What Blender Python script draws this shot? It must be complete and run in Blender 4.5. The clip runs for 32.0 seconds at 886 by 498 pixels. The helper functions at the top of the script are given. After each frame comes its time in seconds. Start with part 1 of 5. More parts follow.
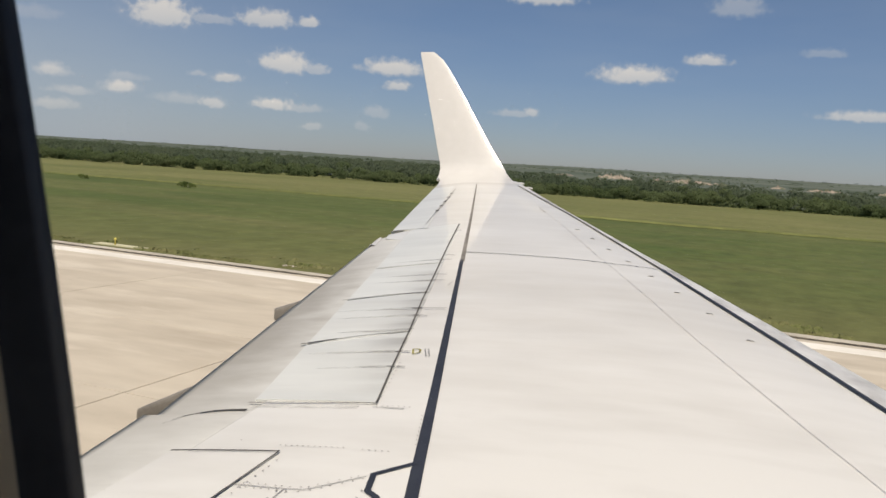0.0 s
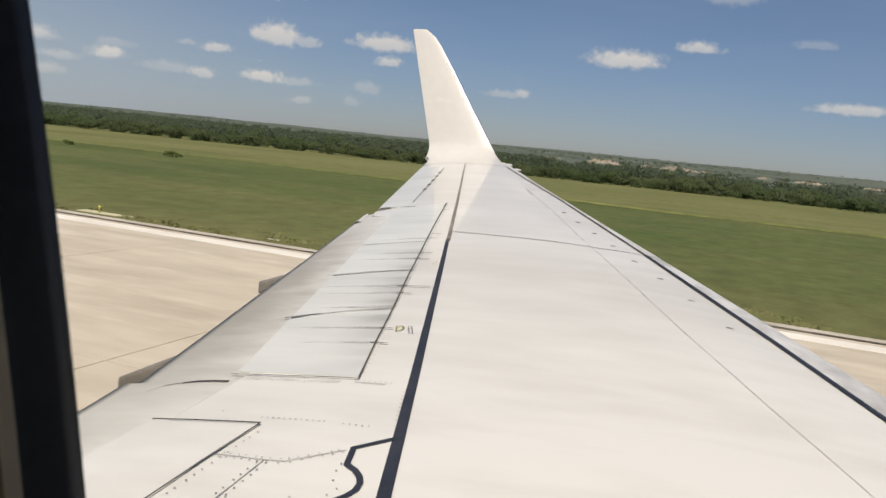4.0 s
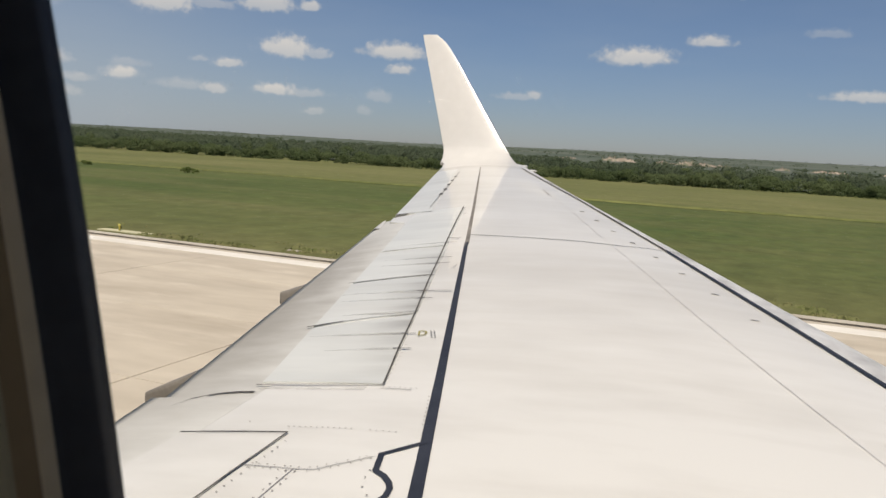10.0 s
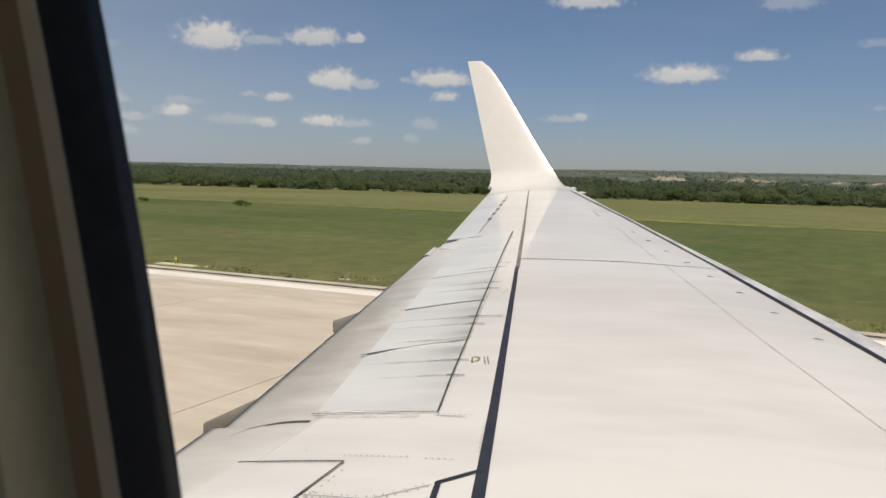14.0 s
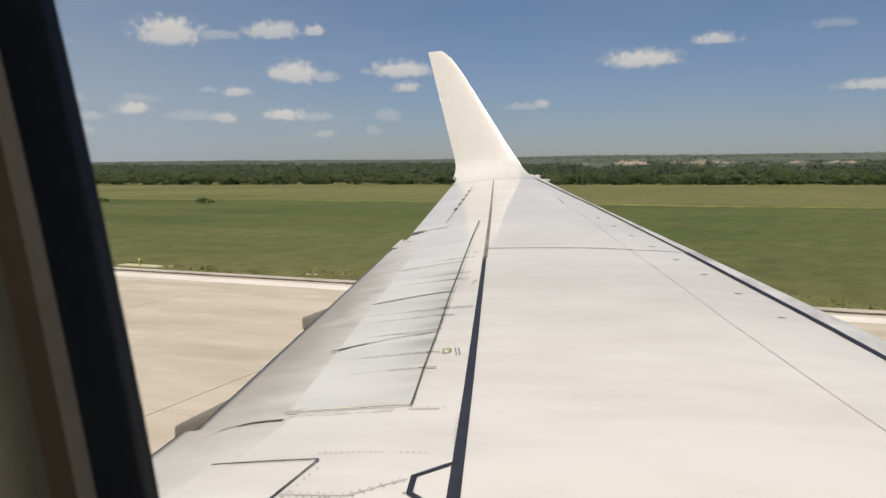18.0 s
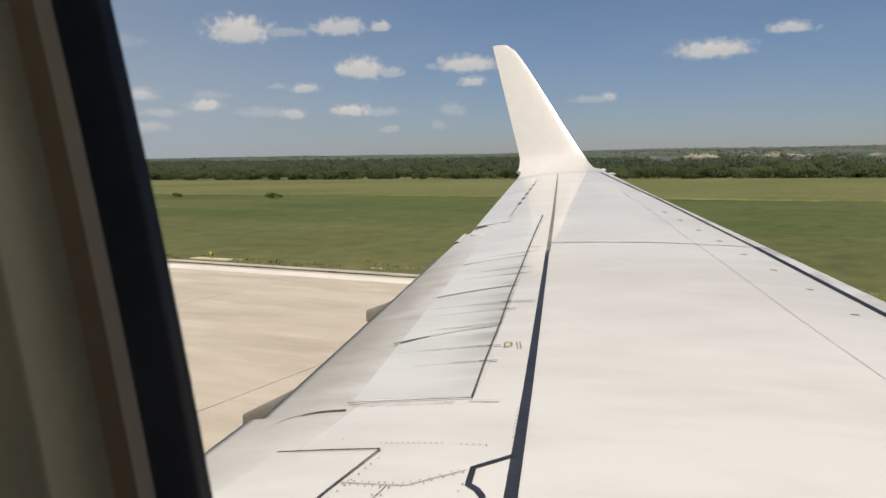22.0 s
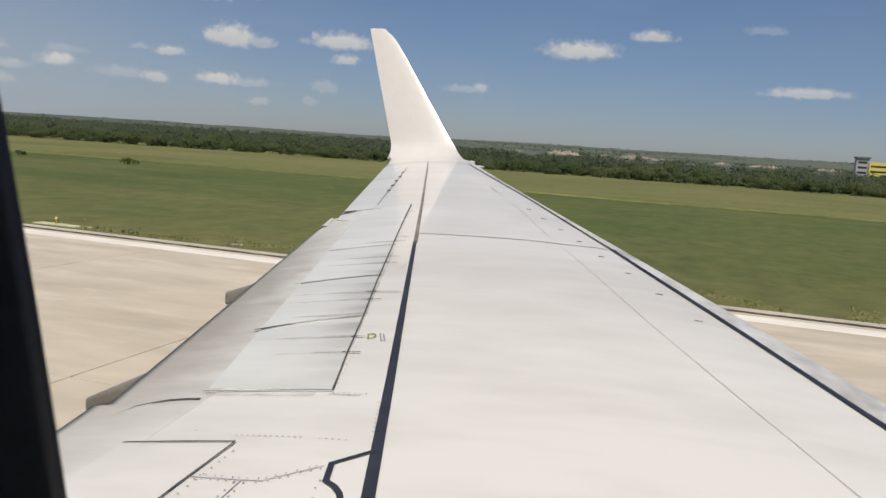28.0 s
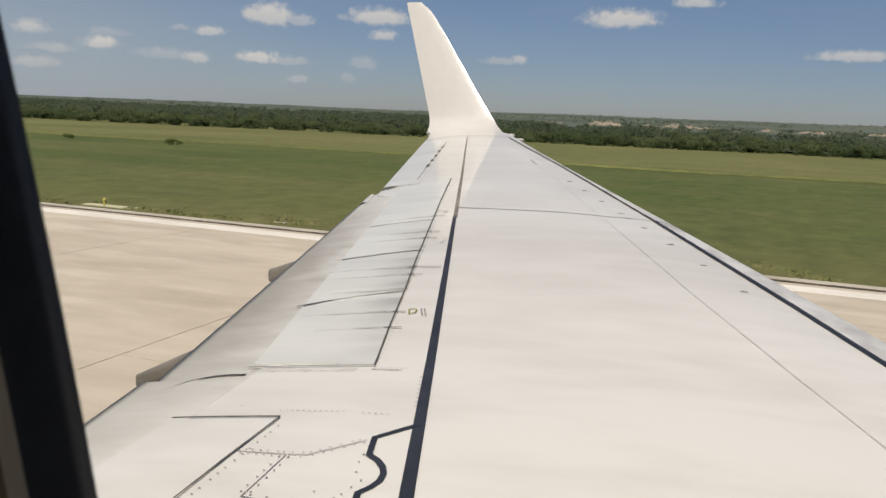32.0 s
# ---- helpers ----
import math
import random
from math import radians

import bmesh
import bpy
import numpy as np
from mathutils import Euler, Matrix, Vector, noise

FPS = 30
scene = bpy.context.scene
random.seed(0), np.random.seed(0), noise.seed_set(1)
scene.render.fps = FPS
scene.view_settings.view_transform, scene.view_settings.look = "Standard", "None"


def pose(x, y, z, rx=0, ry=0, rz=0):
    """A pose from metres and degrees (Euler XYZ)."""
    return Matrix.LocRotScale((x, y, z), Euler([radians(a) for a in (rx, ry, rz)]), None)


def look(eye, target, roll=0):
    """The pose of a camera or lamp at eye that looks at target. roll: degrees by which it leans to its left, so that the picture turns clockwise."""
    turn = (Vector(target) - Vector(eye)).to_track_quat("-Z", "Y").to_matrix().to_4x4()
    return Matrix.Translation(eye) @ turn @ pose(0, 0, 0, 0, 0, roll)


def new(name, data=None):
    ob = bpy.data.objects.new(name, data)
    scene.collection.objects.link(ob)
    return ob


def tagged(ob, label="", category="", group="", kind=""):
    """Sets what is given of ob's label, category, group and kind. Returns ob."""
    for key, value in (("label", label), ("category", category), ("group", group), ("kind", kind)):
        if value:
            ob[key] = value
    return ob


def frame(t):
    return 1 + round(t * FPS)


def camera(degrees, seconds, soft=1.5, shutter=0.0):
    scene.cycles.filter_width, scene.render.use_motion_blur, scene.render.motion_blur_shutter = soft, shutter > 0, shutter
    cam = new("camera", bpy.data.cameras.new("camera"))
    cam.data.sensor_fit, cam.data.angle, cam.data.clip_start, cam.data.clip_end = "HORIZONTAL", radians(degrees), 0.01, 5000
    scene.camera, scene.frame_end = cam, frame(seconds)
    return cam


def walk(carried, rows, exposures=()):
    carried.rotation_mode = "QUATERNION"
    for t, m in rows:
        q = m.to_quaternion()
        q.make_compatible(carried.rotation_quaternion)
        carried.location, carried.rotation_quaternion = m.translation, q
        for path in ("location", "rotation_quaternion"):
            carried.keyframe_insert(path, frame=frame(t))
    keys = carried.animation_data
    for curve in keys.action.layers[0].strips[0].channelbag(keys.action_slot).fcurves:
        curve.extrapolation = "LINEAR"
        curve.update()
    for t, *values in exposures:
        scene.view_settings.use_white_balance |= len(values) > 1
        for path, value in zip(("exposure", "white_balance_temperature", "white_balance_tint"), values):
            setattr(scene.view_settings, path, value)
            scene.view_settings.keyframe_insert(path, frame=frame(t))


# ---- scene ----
# camera: a phone held at an airliner's window, 3.9 m over the runway
# x is the aircraft's forward, y its left, z up
cam = camera(57.1, 32.0)
cam.data.dof.use_dof, cam.data.dof.focus_distance, cam.data.dof.aperture_fstop = True, 16.0, 12.0
PATH = [  # t, x, y, z, yaw, pitch, roll
    (0, 0.0123, 0.0110, 3.9000, 21.593, -5.877, 3.769),
    (0.5, 0.0225, -0.0022, 3.9028, 23.162, -5.744, 3.241),
    (1, 0.0102, 0.0034, 3.8984, 24.242, -5.659, 2.988),
    (1.5, 0.0074, -0.0067, 3.9060, 22.886, -6.206, 3.743),
    (2, 0.0059, 0.0074, 3.9027, 22.029, -5.400, 4.437),
    (2.5, 0.0163, 0.0025, 3.9041, 21.557, -4.519, 5.057),
    (3, 0.0140, 0.0028, 3.9003, 20.225, -5.432, 5.173),
    (3.5, 0.0181, -0.0085, 3.9009, 20.083, -6.826, 5.923),
    (5.5, 0.0183, -0.0048, 3.8989, 22.372, -7.379, 4.238),
    (6, 0.0064, -0.0042, 3.8983, 23.001, -6.933, 4.229),
    (6.5, 0.0196, -0.0045, 3.9027, 23.728, -6.693, 4.020),
    (7, 0.0268, -0.0005, 3.8889, 25.620, -6.807, 3.998),
    (7.5, 0.0028, -0.0080, 3.8928, 26.699, -6.499, 3.756),
    (8, 0.0108, -0.0174, 3.8997, 26.940, -6.098, 3.764),
    (8.5, -0.0180, -0.0065, 3.9065, 26.305, -6.110, 4.013),
    (9, 0.0126, -0.0191, 3.9130, 25.184, -6.333, 4.282),
    (9.5, 0.0217, 0.0006, 3.9065, 23.241, -7.059, 4.226),
    (10, 0.0077, -0.0039, 3.8889, 21.771, -7.014, 3.376),
    (10.5, -0.0170, 0.0024, 3.8875, 21.927, -6.581, 1.859),
    (11, 0.0188, 0.0042, 3.8846, 22.601, -6.430, 1.038),
    (11.5, -0.0070, -0.0032, 3.8853, 23.146, -6.446, 1.414),
    (12, -0.0006, 0.0137, 3.8928, 24.372, -6.861, 1.046),
    (12.5, -0.0046, 0.0104, 3.8910, 25.641, -6.608, 0.480),
    (13, -0.0049, 0.0000, 3.9000, 26.458, -5.700, 0.500),
    (13.5, -0.0026, 0.0038, 3.8900, 25.815, -5.509, 0.843),
    (15.5, 0.0241, -0.0155, 3.8873, 25.074, -4.769, 2.191),
    (16, 0.0303, 0.0020, 3.8851, 24.350, -5.242, 1.843),
    (16.5, 0.0105, -0.0036, 3.8981, 23.236, -5.907, 1.830),
    (17, 0.0154, -0.0129, 3.9030, 22.773, -5.592, 1.940),
    (17.5, 0.0142, -0.0007, 3.8878, 22.416, -5.912, 0.785),
    (18, -0.0012, -0.0022, 3.9034, 23.032, -6.024, -0.380),
    (18.5, 0.0192, 0.0002, 3.9075, 24.713, -6.405, -1.361),
    (19, 0.0077, 0.0191, 3.9056, 25.698, -6.685, -1.953),
    (19.5, 0.0095, 0.0089, 3.9114, 26.274, -6.667, -1.493),
    (20, 0.0130, 0.0128, 3.9098, 26.982, -6.228, -0.657),
    (20.5, 0.0010, 0.0010, 3.9217, 27.549, -5.815, -0.682),
    (21, 0.0055, 0.0020, 3.9219, 27.411, -6.035, -0.534),
    (21.5, 0.0085, 0.0016, 3.9081, 27.174, -6.102, -0.267),
    (22, 0.0270, -0.0131, 3.9005, 27.615, -6.368, -0.701),
    (22.5, 0.0311, -0.0105, 3.9118, 27.793, -6.605, -0.407),
    (23, 0.0044, 0.0021, 3.8999, 27.806, -6.190, -0.284),
    (23.5, 0.0029, 0.0029, 3.9257, 28.054, -6.409, -0.261),
    (24, 0.0047, 0.0190, 3.9120, 28.969, -6.156, -0.600),
    (24.5, 0.0103, 0.0141, 3.9159, 28.706, -5.418, -0.538),
    (26.5, -0.0349, 0.0483, 3.9074, 26.859, -9.603, 0.063),
    (27, -0.0170, 0.0429, 3.9136, 24.613, -12.750, 1.831),
    (27.5, -0.0133, 0.0249, 3.9353, 21.513, -10.489, 3.270),
    (28, -0.0175, 0.0070, 3.9520, 17.974, -7.336, 3.798),
    (28.5, -0.0268, 0.0077, 3.9442, 16.701, -7.434, 3.726),
    (29, 0.0042, 0.0186, 3.9395, 16.239, -9.126, 3.100),
    (29.5, 0.0086, 0.0224, 3.9504, 16.071, -8.756, 3.940),
    (30, -0.0032, 0.0265, 3.9552, 18.015, -7.538, 4.289),
    (30.5, 0.0016, 0.0195, 3.9457, 19.280, -7.688, 3.458),
    (31, -0.0153, 0.0212, 3.9630, 19.775, -8.564, 3.548),
    (31.5, 0.0051, 0.0151, 3.9420, 20.025, -9.247, 2.620),
    (32, -0.0127, 0.0232, 3.9506, 20.803, -9.283, 2.437),
]
walk(cam, [(t, pose(x, y, z, 90 + pitch, 0, yaw) @ pose(0, 0, 0, 0, 0, roll)) for t, x, y, z, yaw, pitch, roll in PATH],
     exposures=[(0, 0.0, 7350, 11), (9, 0.0, 7350, 11), (11, -0.03, 7350, 11), (24.5, -0.03, 7300, 11), (27, -0.10, 6900, 10), (28, -0.08, 7100, 11), (29, -0.20, 7200, 11), (30, -0.17, 7300, 11), (31, -0.13, 7350, 11), (32, -0.12, 7350, 11)])

# ---------------------------------------------------------------- light
SUN = Vector((0.13, -0.46, 0.88)).normalized()
sun = new("sun", bpy.data.lights.new("sun", "SUN"))
sun.data.energy, sun.data.angle, sun.data.color = 4.45, radians(0.53), (1.0, 0.95, 0.87)
sun.matrix_world = look((0, 0, 60), Vector((0, 0, 60)) - SUN)

# azimuth to the left of abeam, elevation, half width, half height (degrees), thickness
HIGH_CLOUDS = [
    (41.0, 8.55, 2.2, 1.15, 1.0), (37.9, 8.35, 1.6, 0.4, 0.6), (34.3, 8.8, 2.0, 0.75, 0.9), (31.5, 8.8, 0.7, 0.42, 0.9),
    (33.0, 6.1, 1.6, 0.95, 1.0), (31.0, 5.75, 1.1, 0.42, 0.7), (25.6, 6.3, 2.1, 0.68, 1.0), (25.2, 5.05, 0.95, 0.42, 0.9),
    (9.3, 6.75, 2.3, 0.74, 1.0), (4.6, 7.75, 1.25, 0.46, 0.9), (2.9, 11.2, 1.6, 0.8, 0.5), (15.9, 11.5, 2.1, 0.6, 0.9),
    (-2.6, 8.3, 1.3, 0.35, 0.4), (56.0, 6.5, 2.0, 0.9, 0.9), (48.5, 7.5, 1.4, 0.5, 0.5),
]
LOW_CLOUDS = [
    (43.4, 3.55, 1.0, 0.5, 1.0), (43.1, 4.15, 1.1, 0.32, 0.5), (38.6, 4.75, 0.6, 0.28, 0.6), (36.9, 4.7, 1.0, 0.42, 0.9),
    (33.6, 3.2, 1.5, 0.5, 1.0), (31.6, 3.1, 1.5, 0.4, 0.6), (17.0, 3.65, 1.3, 0.28, 0.55), (15.9, 3.8, 0.6, 0.34, 0.8),
    (39.6, 3.1, 1.5, 0.42, 0.6), (37.6, 2.95, 0.9, 0.42, 0.85), (46.2, 3.0, 1.2, 0.32, 0.6), (47.4, 4.2, 0.9, 0.5, 0.9),
    (26.6, 3.15, 0.9, 0.5, 0.5), (27.6, 2.15, 0.5, 0.4, 0.45), (31.0, 1.85, 0.7, 0.3, 0.6), (-5.2, 4.5, 2.4, 0.38, 0.85),
    (47.2, 2.05, 1.3, 0.4, 0.6), (52.0, 3.2, 1.6, 0.5, 0.8),
]


def math_node(nt, op, a, b=None, c=None):
    n = nt.nodes.new("ShaderNodeMath")
    n.operation = op
    for k, v in enumerate((a, b, c)):
        if v is None:
            continue
        if isinstance(v, (int, float)):
            n.inputs[k].default_value = v
        else:
            nt.links.new(v, n.inputs[k])
    return n.outputs[0]


def make_world():
    world = bpy.data.worlds.new("world")
    scene.world = world
    world.use_nodes = True
    nt = world.node_tree
    nt.nodes.clear()
    out = nt.nodes.new("ShaderNodeOutputWorld")
    bg = nt.nodes.new("ShaderNodeBackground")
    bg.inputs[1].default_value = 0.085
    nt.links.new(bg.outputs[0], out.inputs[0])
    sky = nt.nodes.new("ShaderNodeTexSky")
    sky.sky_type, sky.sun_disc = "NISHITA", False
    sky.sun_elevation, sky.sun_rotation = math.asin(SUN.z), math.atan2(SUN.x, SUN.y)
    sky.air_density, sky.dust_density, sky.ozone_density, sky.altitude = 1.0, 0.25, 1.6, 150
    tc = nt.nodes.new("ShaderNodeTexCoord")
    sep = nt.nodes.new("ShaderNodeSeparateXYZ")
    nt.links.new(tc.outputs["Generated"], sep.inputs[0])
    az = math_node(nt, "MULTIPLY", math_node(nt, "ARCTAN2", math_node(nt, "MULTIPLY", sep.outputs[0], -1.0), sep.outputs[1]), 57.2958)
    el = math_node(nt, "MULTIPLY", math_node(nt, "ARCSINE", sep.outputs[2]), 57.2958)
    comb = nt.nodes.new("ShaderNodeCombineXYZ")
    nt.links.new(az, comb.inputs[0])
    nt.links.new(el, comb.inputs[1])

    def noise_of(scale, detail, rough=0.6):
        n = nt.nodes.new("ShaderNodeTexNoise")
        n.inputs["Scale"].default_value, n.inputs["Detail"].default_value, n.inputs["Roughness"].default_value = scale, detail, rough
        nt.links.new(comb.outputs[0], n.inputs["Vector"])
        return n

    big, fine = noise_of(0.9, 3), noise_of(1.7, 5, 0.52)
    warp = nt.nodes.new("ShaderNodeVectorMath")
    warp.operation = "MULTIPLY_ADD"
    nt.links.new(big.outputs["Color"], warp.inputs[0])
    warp.inputs[1].default_value = (1.1, 0.45, 0)
    nt.links.new(comb.outputs[0], warp.inputs[2])
    warped = nt.nodes.new("ShaderNodeVectorMath")
    warped.operation = "SUBTRACT"
    warped.inputs[1].default_value = (0.55, 0.225, 0)
    nt.links.new(warp.outputs[0], warped.inputs[0])
    grain = math_node(nt, "MULTIPLY", math_node(nt, "SUBTRACT", fine.outputs["Fac"], 0.5), 1.0)
    cover, lift = 0.0, 0.0
    for a, e, w, h, thick in HIGH_CLOUDS + LOW_CLOUDS:
        off = nt.nodes.new("ShaderNodeVectorMath")
        off.operation = "SUBTRACT"
        nt.links.new(warped.outputs[0], off.inputs[0])
        off.inputs[1].default_value = (a + 0.2, e + 0.25 - 0.42 * h, 0)
        div = nt.nodes.new("ShaderNodeVectorMath")
        div.operation = "MULTIPLY"
        nt.links.new(off.outputs[0], div.inputs[0])
        div.inputs[1].default_value = (0.72 / w, 0.70 / h, 0)
        parts = nt.nodes.new("ShaderNodeSeparateXYZ")
        nt.links.new(div.outputs[0], parts.inputs[0])
        low = math_node(nt, "MAXIMUM", math_node(nt, "MULTIPLY", parts.outputs[1], -1.9), parts.outputs[1])
        far = math_node(nt, "SQRT", math_node(nt, "ADD", math_node(nt, "POWER", math_node(nt, "ABSOLUTE", parts.outputs[0]), 2.0), math_node(nt, "POWER", low, 2.0)))
        m = nt.nodes.new("ShaderNodeMapRange")
        m.interpolation_type = "SMOOTHSTEP"
        nt.links.new(math_node(nt, "ADD", far, grain), m.inputs["Value"])
        m.inputs["From Min"].default_value, m.inputs["From Max"].default_value = 1.10, 0.36
        m.inputs["To Min"].default_value, m.inputs["To Max"].default_value = 0.0, thick
        cover = math_node(nt, "MAXIMUM", cover, m.outputs[0])
        lift = math_node(nt, "MAXIMUM", lift, math_node(nt, "MULTIPLY", m.outputs[0], math_node(nt, "ADD", math_node(nt, "MULTIPLY", parts.outputs[1], 0.5), 0.62)))
    tone = nt.nodes.new("ShaderNodeMix")
    tone.data_type = "RGBA"
    tone.inputs[6].default_value, tone.inputs[7].default_value = (4.1, 5.0, 6.2, 1), (8.6, 8.5, 8.4, 1)
    nt.links.new(lift, tone.inputs[0])
    mix = nt.nodes.new("ShaderNodeMix")
    mix.data_type = "RGBA"
    # thin high veils of cloud between the puffs
    wisp_map = nt.nodes.new("ShaderNodeMapping")
    wisp_map.inputs["Scale"].default_value, wisp_map.inputs["Rotation"].default_value = (0.05, 0.22, 1), (0, 0, 0.25)
    nt.links.new(comb.outputs[0], wisp_map.inputs[0])
    wisp = nt.nodes.new("ShaderNodeTexNoise")
    wisp.inputs["Scale"].default_value, wisp.inputs["Detail"].default_value = 1.6, 6
    nt.links.new(wisp_map.outputs[0], wisp.inputs["Vector"])
    cloud_and_haze = math_node(nt, "MULTIPLY", math_node(nt, "MAXIMUM", math_node(nt, "SUBTRACT", wisp.outputs["Fac"], 0.42), 0.0), 0.3)
    # the low aft sky is paled in its colour to imitate haze
    aft, low_sky = nt.nodes.new("ShaderNodeMapRange"), nt.nodes.new("ShaderNodeMapRange")
    aft.interpolation_type = low_sky.interpolation_type = "SMOOTHSTEP"
    nt.links.new(az, aft.inputs["Value"])
    nt.links.new(el, low_sky.inputs["Value"])
    aft.inputs["From Min"].default_value, aft.inputs["From Max"].default_value = 22, 52
    low_sky.inputs["From Min"].default_value, low_sky.inputs["From Max"].default_value, low_sky.inputs["To Min"].default_value, low_sky.inputs["To Max"].default_value = 1, 12, 0.70, 0.28
    cloud_and_haze = math_node(nt, "ADD", cloud_and_haze, math_node(nt, "MULTIPLY", aft.outputs[0], low_sky.outputs[0]))
    nt.links.new(math_node(nt, "MAXIMUM", math_node(nt, "MULTIPLY", cover, 0.82), cloud_and_haze), mix.inputs[0])
    haze = nt.nodes.new("ShaderNodeMix")
    haze.data_type, haze.blend_type = "RGBA", "MULTIPLY"
    haze.inputs[0].default_value = 1.0
    veil, rise = nt.nodes.new("ShaderNodeMix"), nt.nodes.new("ShaderNodeMapRange")
    veil.data_type = "RGBA"
    veil.inputs[6].default_value, veil.inputs[7].default_value = (0.45, 0.54, 0.81, 1), (0.575, 0.665, 0.84, 1)
    rise.inputs["From Min"].default_value, rise.inputs["From Max"].default_value = 0.0, 12.0
    nt.links.new(el, rise.inputs["Value"])
    nt.links.new(rise.outputs[0], veil.inputs[0])
    nt.links.new(veil.outputs[2], haze.inputs[7])
    nt.links.new(sky.outputs[0], haze.inputs[6])
    nt.links.new(haze.outputs[2], mix.inputs[6])
    nt.links.new(tone.outputs[2], mix.inputs[7])
    nt.links.new(mix.outputs[2], bg.inputs[0])


make_world()


# ---------------------------------------------------------------- materials
def material(name, a, b, scale=1.0, rough=0.6, bump=0.0, metal=0.0, stretch=(1, 1, 1), fine=None, coat=0.0, coat_rough=0.12, spread=(0.35, 0.65), bump_scale=None, per_object=0.0, spec=0.5):
    """Two colours mixed by noise at two scales, over object or world places, with fine relief."""
    m = bpy.data.materials.new(name)
    m.use_nodes = True
    nt = m.node_tree
    bsdf = nt.nodes["Principled BSDF"]
    geo = nt.nodes.new("ShaderNodeNewGeometry")
    mp = nt.nodes.new("ShaderNodeMapping")
    mp.inputs["Scale"].default_value = stretch
    nt.links.new(geo.outputs["Position"], mp.inputs[0])

    def noise_of(sc, detail):
        n = nt.nodes.new("ShaderNodeTexNoise")
        n.inputs["Scale"].default_value, n.inputs["Detail"].default_value = sc, detail
        nt.links.new(mp.outputs[0], n.inputs["Vector"])
        return n.outputs["Fac"]

    coarse, small = noise_of(scale, 5), noise_of(fine or scale * 9, 4)
    fac = math_node(nt, "ADD", math_node(nt, "MULTIPLY", coarse, 0.68), math_node(nt, "MULTIPLY", small, 0.32))
    if per_object:
        info = nt.nodes.new("ShaderNodeObjectInfo")
        fac = math_node(nt, "ADD", fac, math_node(nt, "MULTIPLY", math_node(nt, "SUBTRACT", info.outputs["Random"], 0.5), per_object))
    ramp = nt.nodes.new("ShaderNodeMapRange")
    ramp.inputs["From Min"].default_value, ramp.inputs["From Max"].default_value = spread
    nt.links.new(fac, ramp.inputs["Value"])
    mix = nt.nodes.new("ShaderNodeMix")
    mix.data_type = "RGBA"
    mix.inputs[6].default_value, mix.inputs[7].default_value = (*a, 1), (*b, 1)
    nt.links.new(ramp.outputs[0], mix.inputs[0])
    nt.links.new(mix.outputs[2], bsdf.inputs["Base Color"])
    bsdf.inputs["Metallic"].default_value = metal
    bsdf.inputs["Coat Weight"].default_value = coat
    bsdf.inputs["Coat Roughness"].default_value = coat_rough
    bsdf.inputs["Specular IOR Level"].default_value = spec
    r = nt.nodes.new("ShaderNodeMapRange")
    r.inputs["To Min"].default_value, r.inputs["To Max"].default_value = rough * 0.85, min(1.0, rough * 1.15)
    nt.links.new(small, r.inputs["Value"])
    nt.links.new(r.outputs[0], bsdf.inputs["Roughness"])
    if bump:
        bp = nt.nodes.new("ShaderNodeBump")
        bp.inputs["Strength"].default_value, bp.inputs["Distance"].default_value = 1.0, bump
        nt.links.new(noise_of(bump_scale or (fine or scale * 9), 4), bp.inputs["Height"])
        nt.links.new(bp.outputs[0], bsdf.inputs["Normal"])
        if coat > 0.5:
            nt.links.new(bp.outputs[0], bsdf.inputs["Coat Normal"])
    return m


WING = material("wing_paint", (0.566, 0.558, 0.532), (0.666, 0.664, 0.644), 0.6, 0.4, bump=0.0009, bump_scale=1.3, stretch=(0.5, 1.6, 1), fine=4.0, coat=0.38, coat_rough=0.04, spread=(0.33, 0.58), spec=0.32)
# cool tint imitates the sky mirrored in the outer spoilers
PANEL = material("panel_paint_sky_tinted", (0.56, 0.577, 0.565), (0.66, 0.677, 0.66), 1.1, 0.36, stretch=(0.45, 2.6, 1), fine=5.0, coat=0.2)
FLAP = material("flap_paint", (0.515, 0.515, 0.492), (0.64, 0.642, 0.62), 1.2, 0.4, stretch=(0.5, 2.4, 1), fine=7.0)
WHITE = material("gloss_white_paint", (0.57, 0.56, 0.54), (0.63, 0.62, 0.60), 0.6, 0.4, coat=0.25, coat_rough=0.12, spec=0.35)
# near-white base puts the polished edge's sun glint into the colour
EDGE_GLINT = material("edge_glint_white", (0.86, 0.86, 0.85), (0.92, 0.92, 0.91), 0.8, 0.22, metal=0.35)
SLAT = material("bare_metal_edge", (0.44, 0.43, 0.41), (0.74, 0.74, 0.72), 2.2, 0.4, metal=0.25, stretch=(1, 0.6, 1), fine=9, spread=(0.36, 0.58))
BLACK = material("walkway_black", (0.012, 0.015, 0.024), (0.028, 0.032, 0.045), 5.0, 0.55, bump=0.0006, bump_scale=300)
GAP = material("gap_dark", (0.03, 0.028, 0.026), (0.09, 0.085, 0.08), 6.0, 0.8)
GROOVE = material("groove_grey", (0.16, 0.155, 0.15), (0.30, 0.295, 0.29), 6.0, 0.7)
FAIR = material("fairing_grey", (0.15, 0.137, 0.12), (0.23, 0.213, 0.19), 3.0, 0.45)
RUBBER = material("window_rubber", (0.016, 0.018, 0.026), (0.035, 0.038, 0.05), 8.0, 0.5)
TRIM = material("cabin_trim", (0.53, 0.485, 0.40), (0.60, 0.55, 0.455), 6.0, 0.5)
LINING = material("cabin_lining", (0.245, 0.245, 0.207), (0.30, 0.30, 0.255), 9.0, 0.6, bump=0.0004, bump_scale=260)
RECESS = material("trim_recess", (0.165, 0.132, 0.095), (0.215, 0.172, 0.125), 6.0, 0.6)
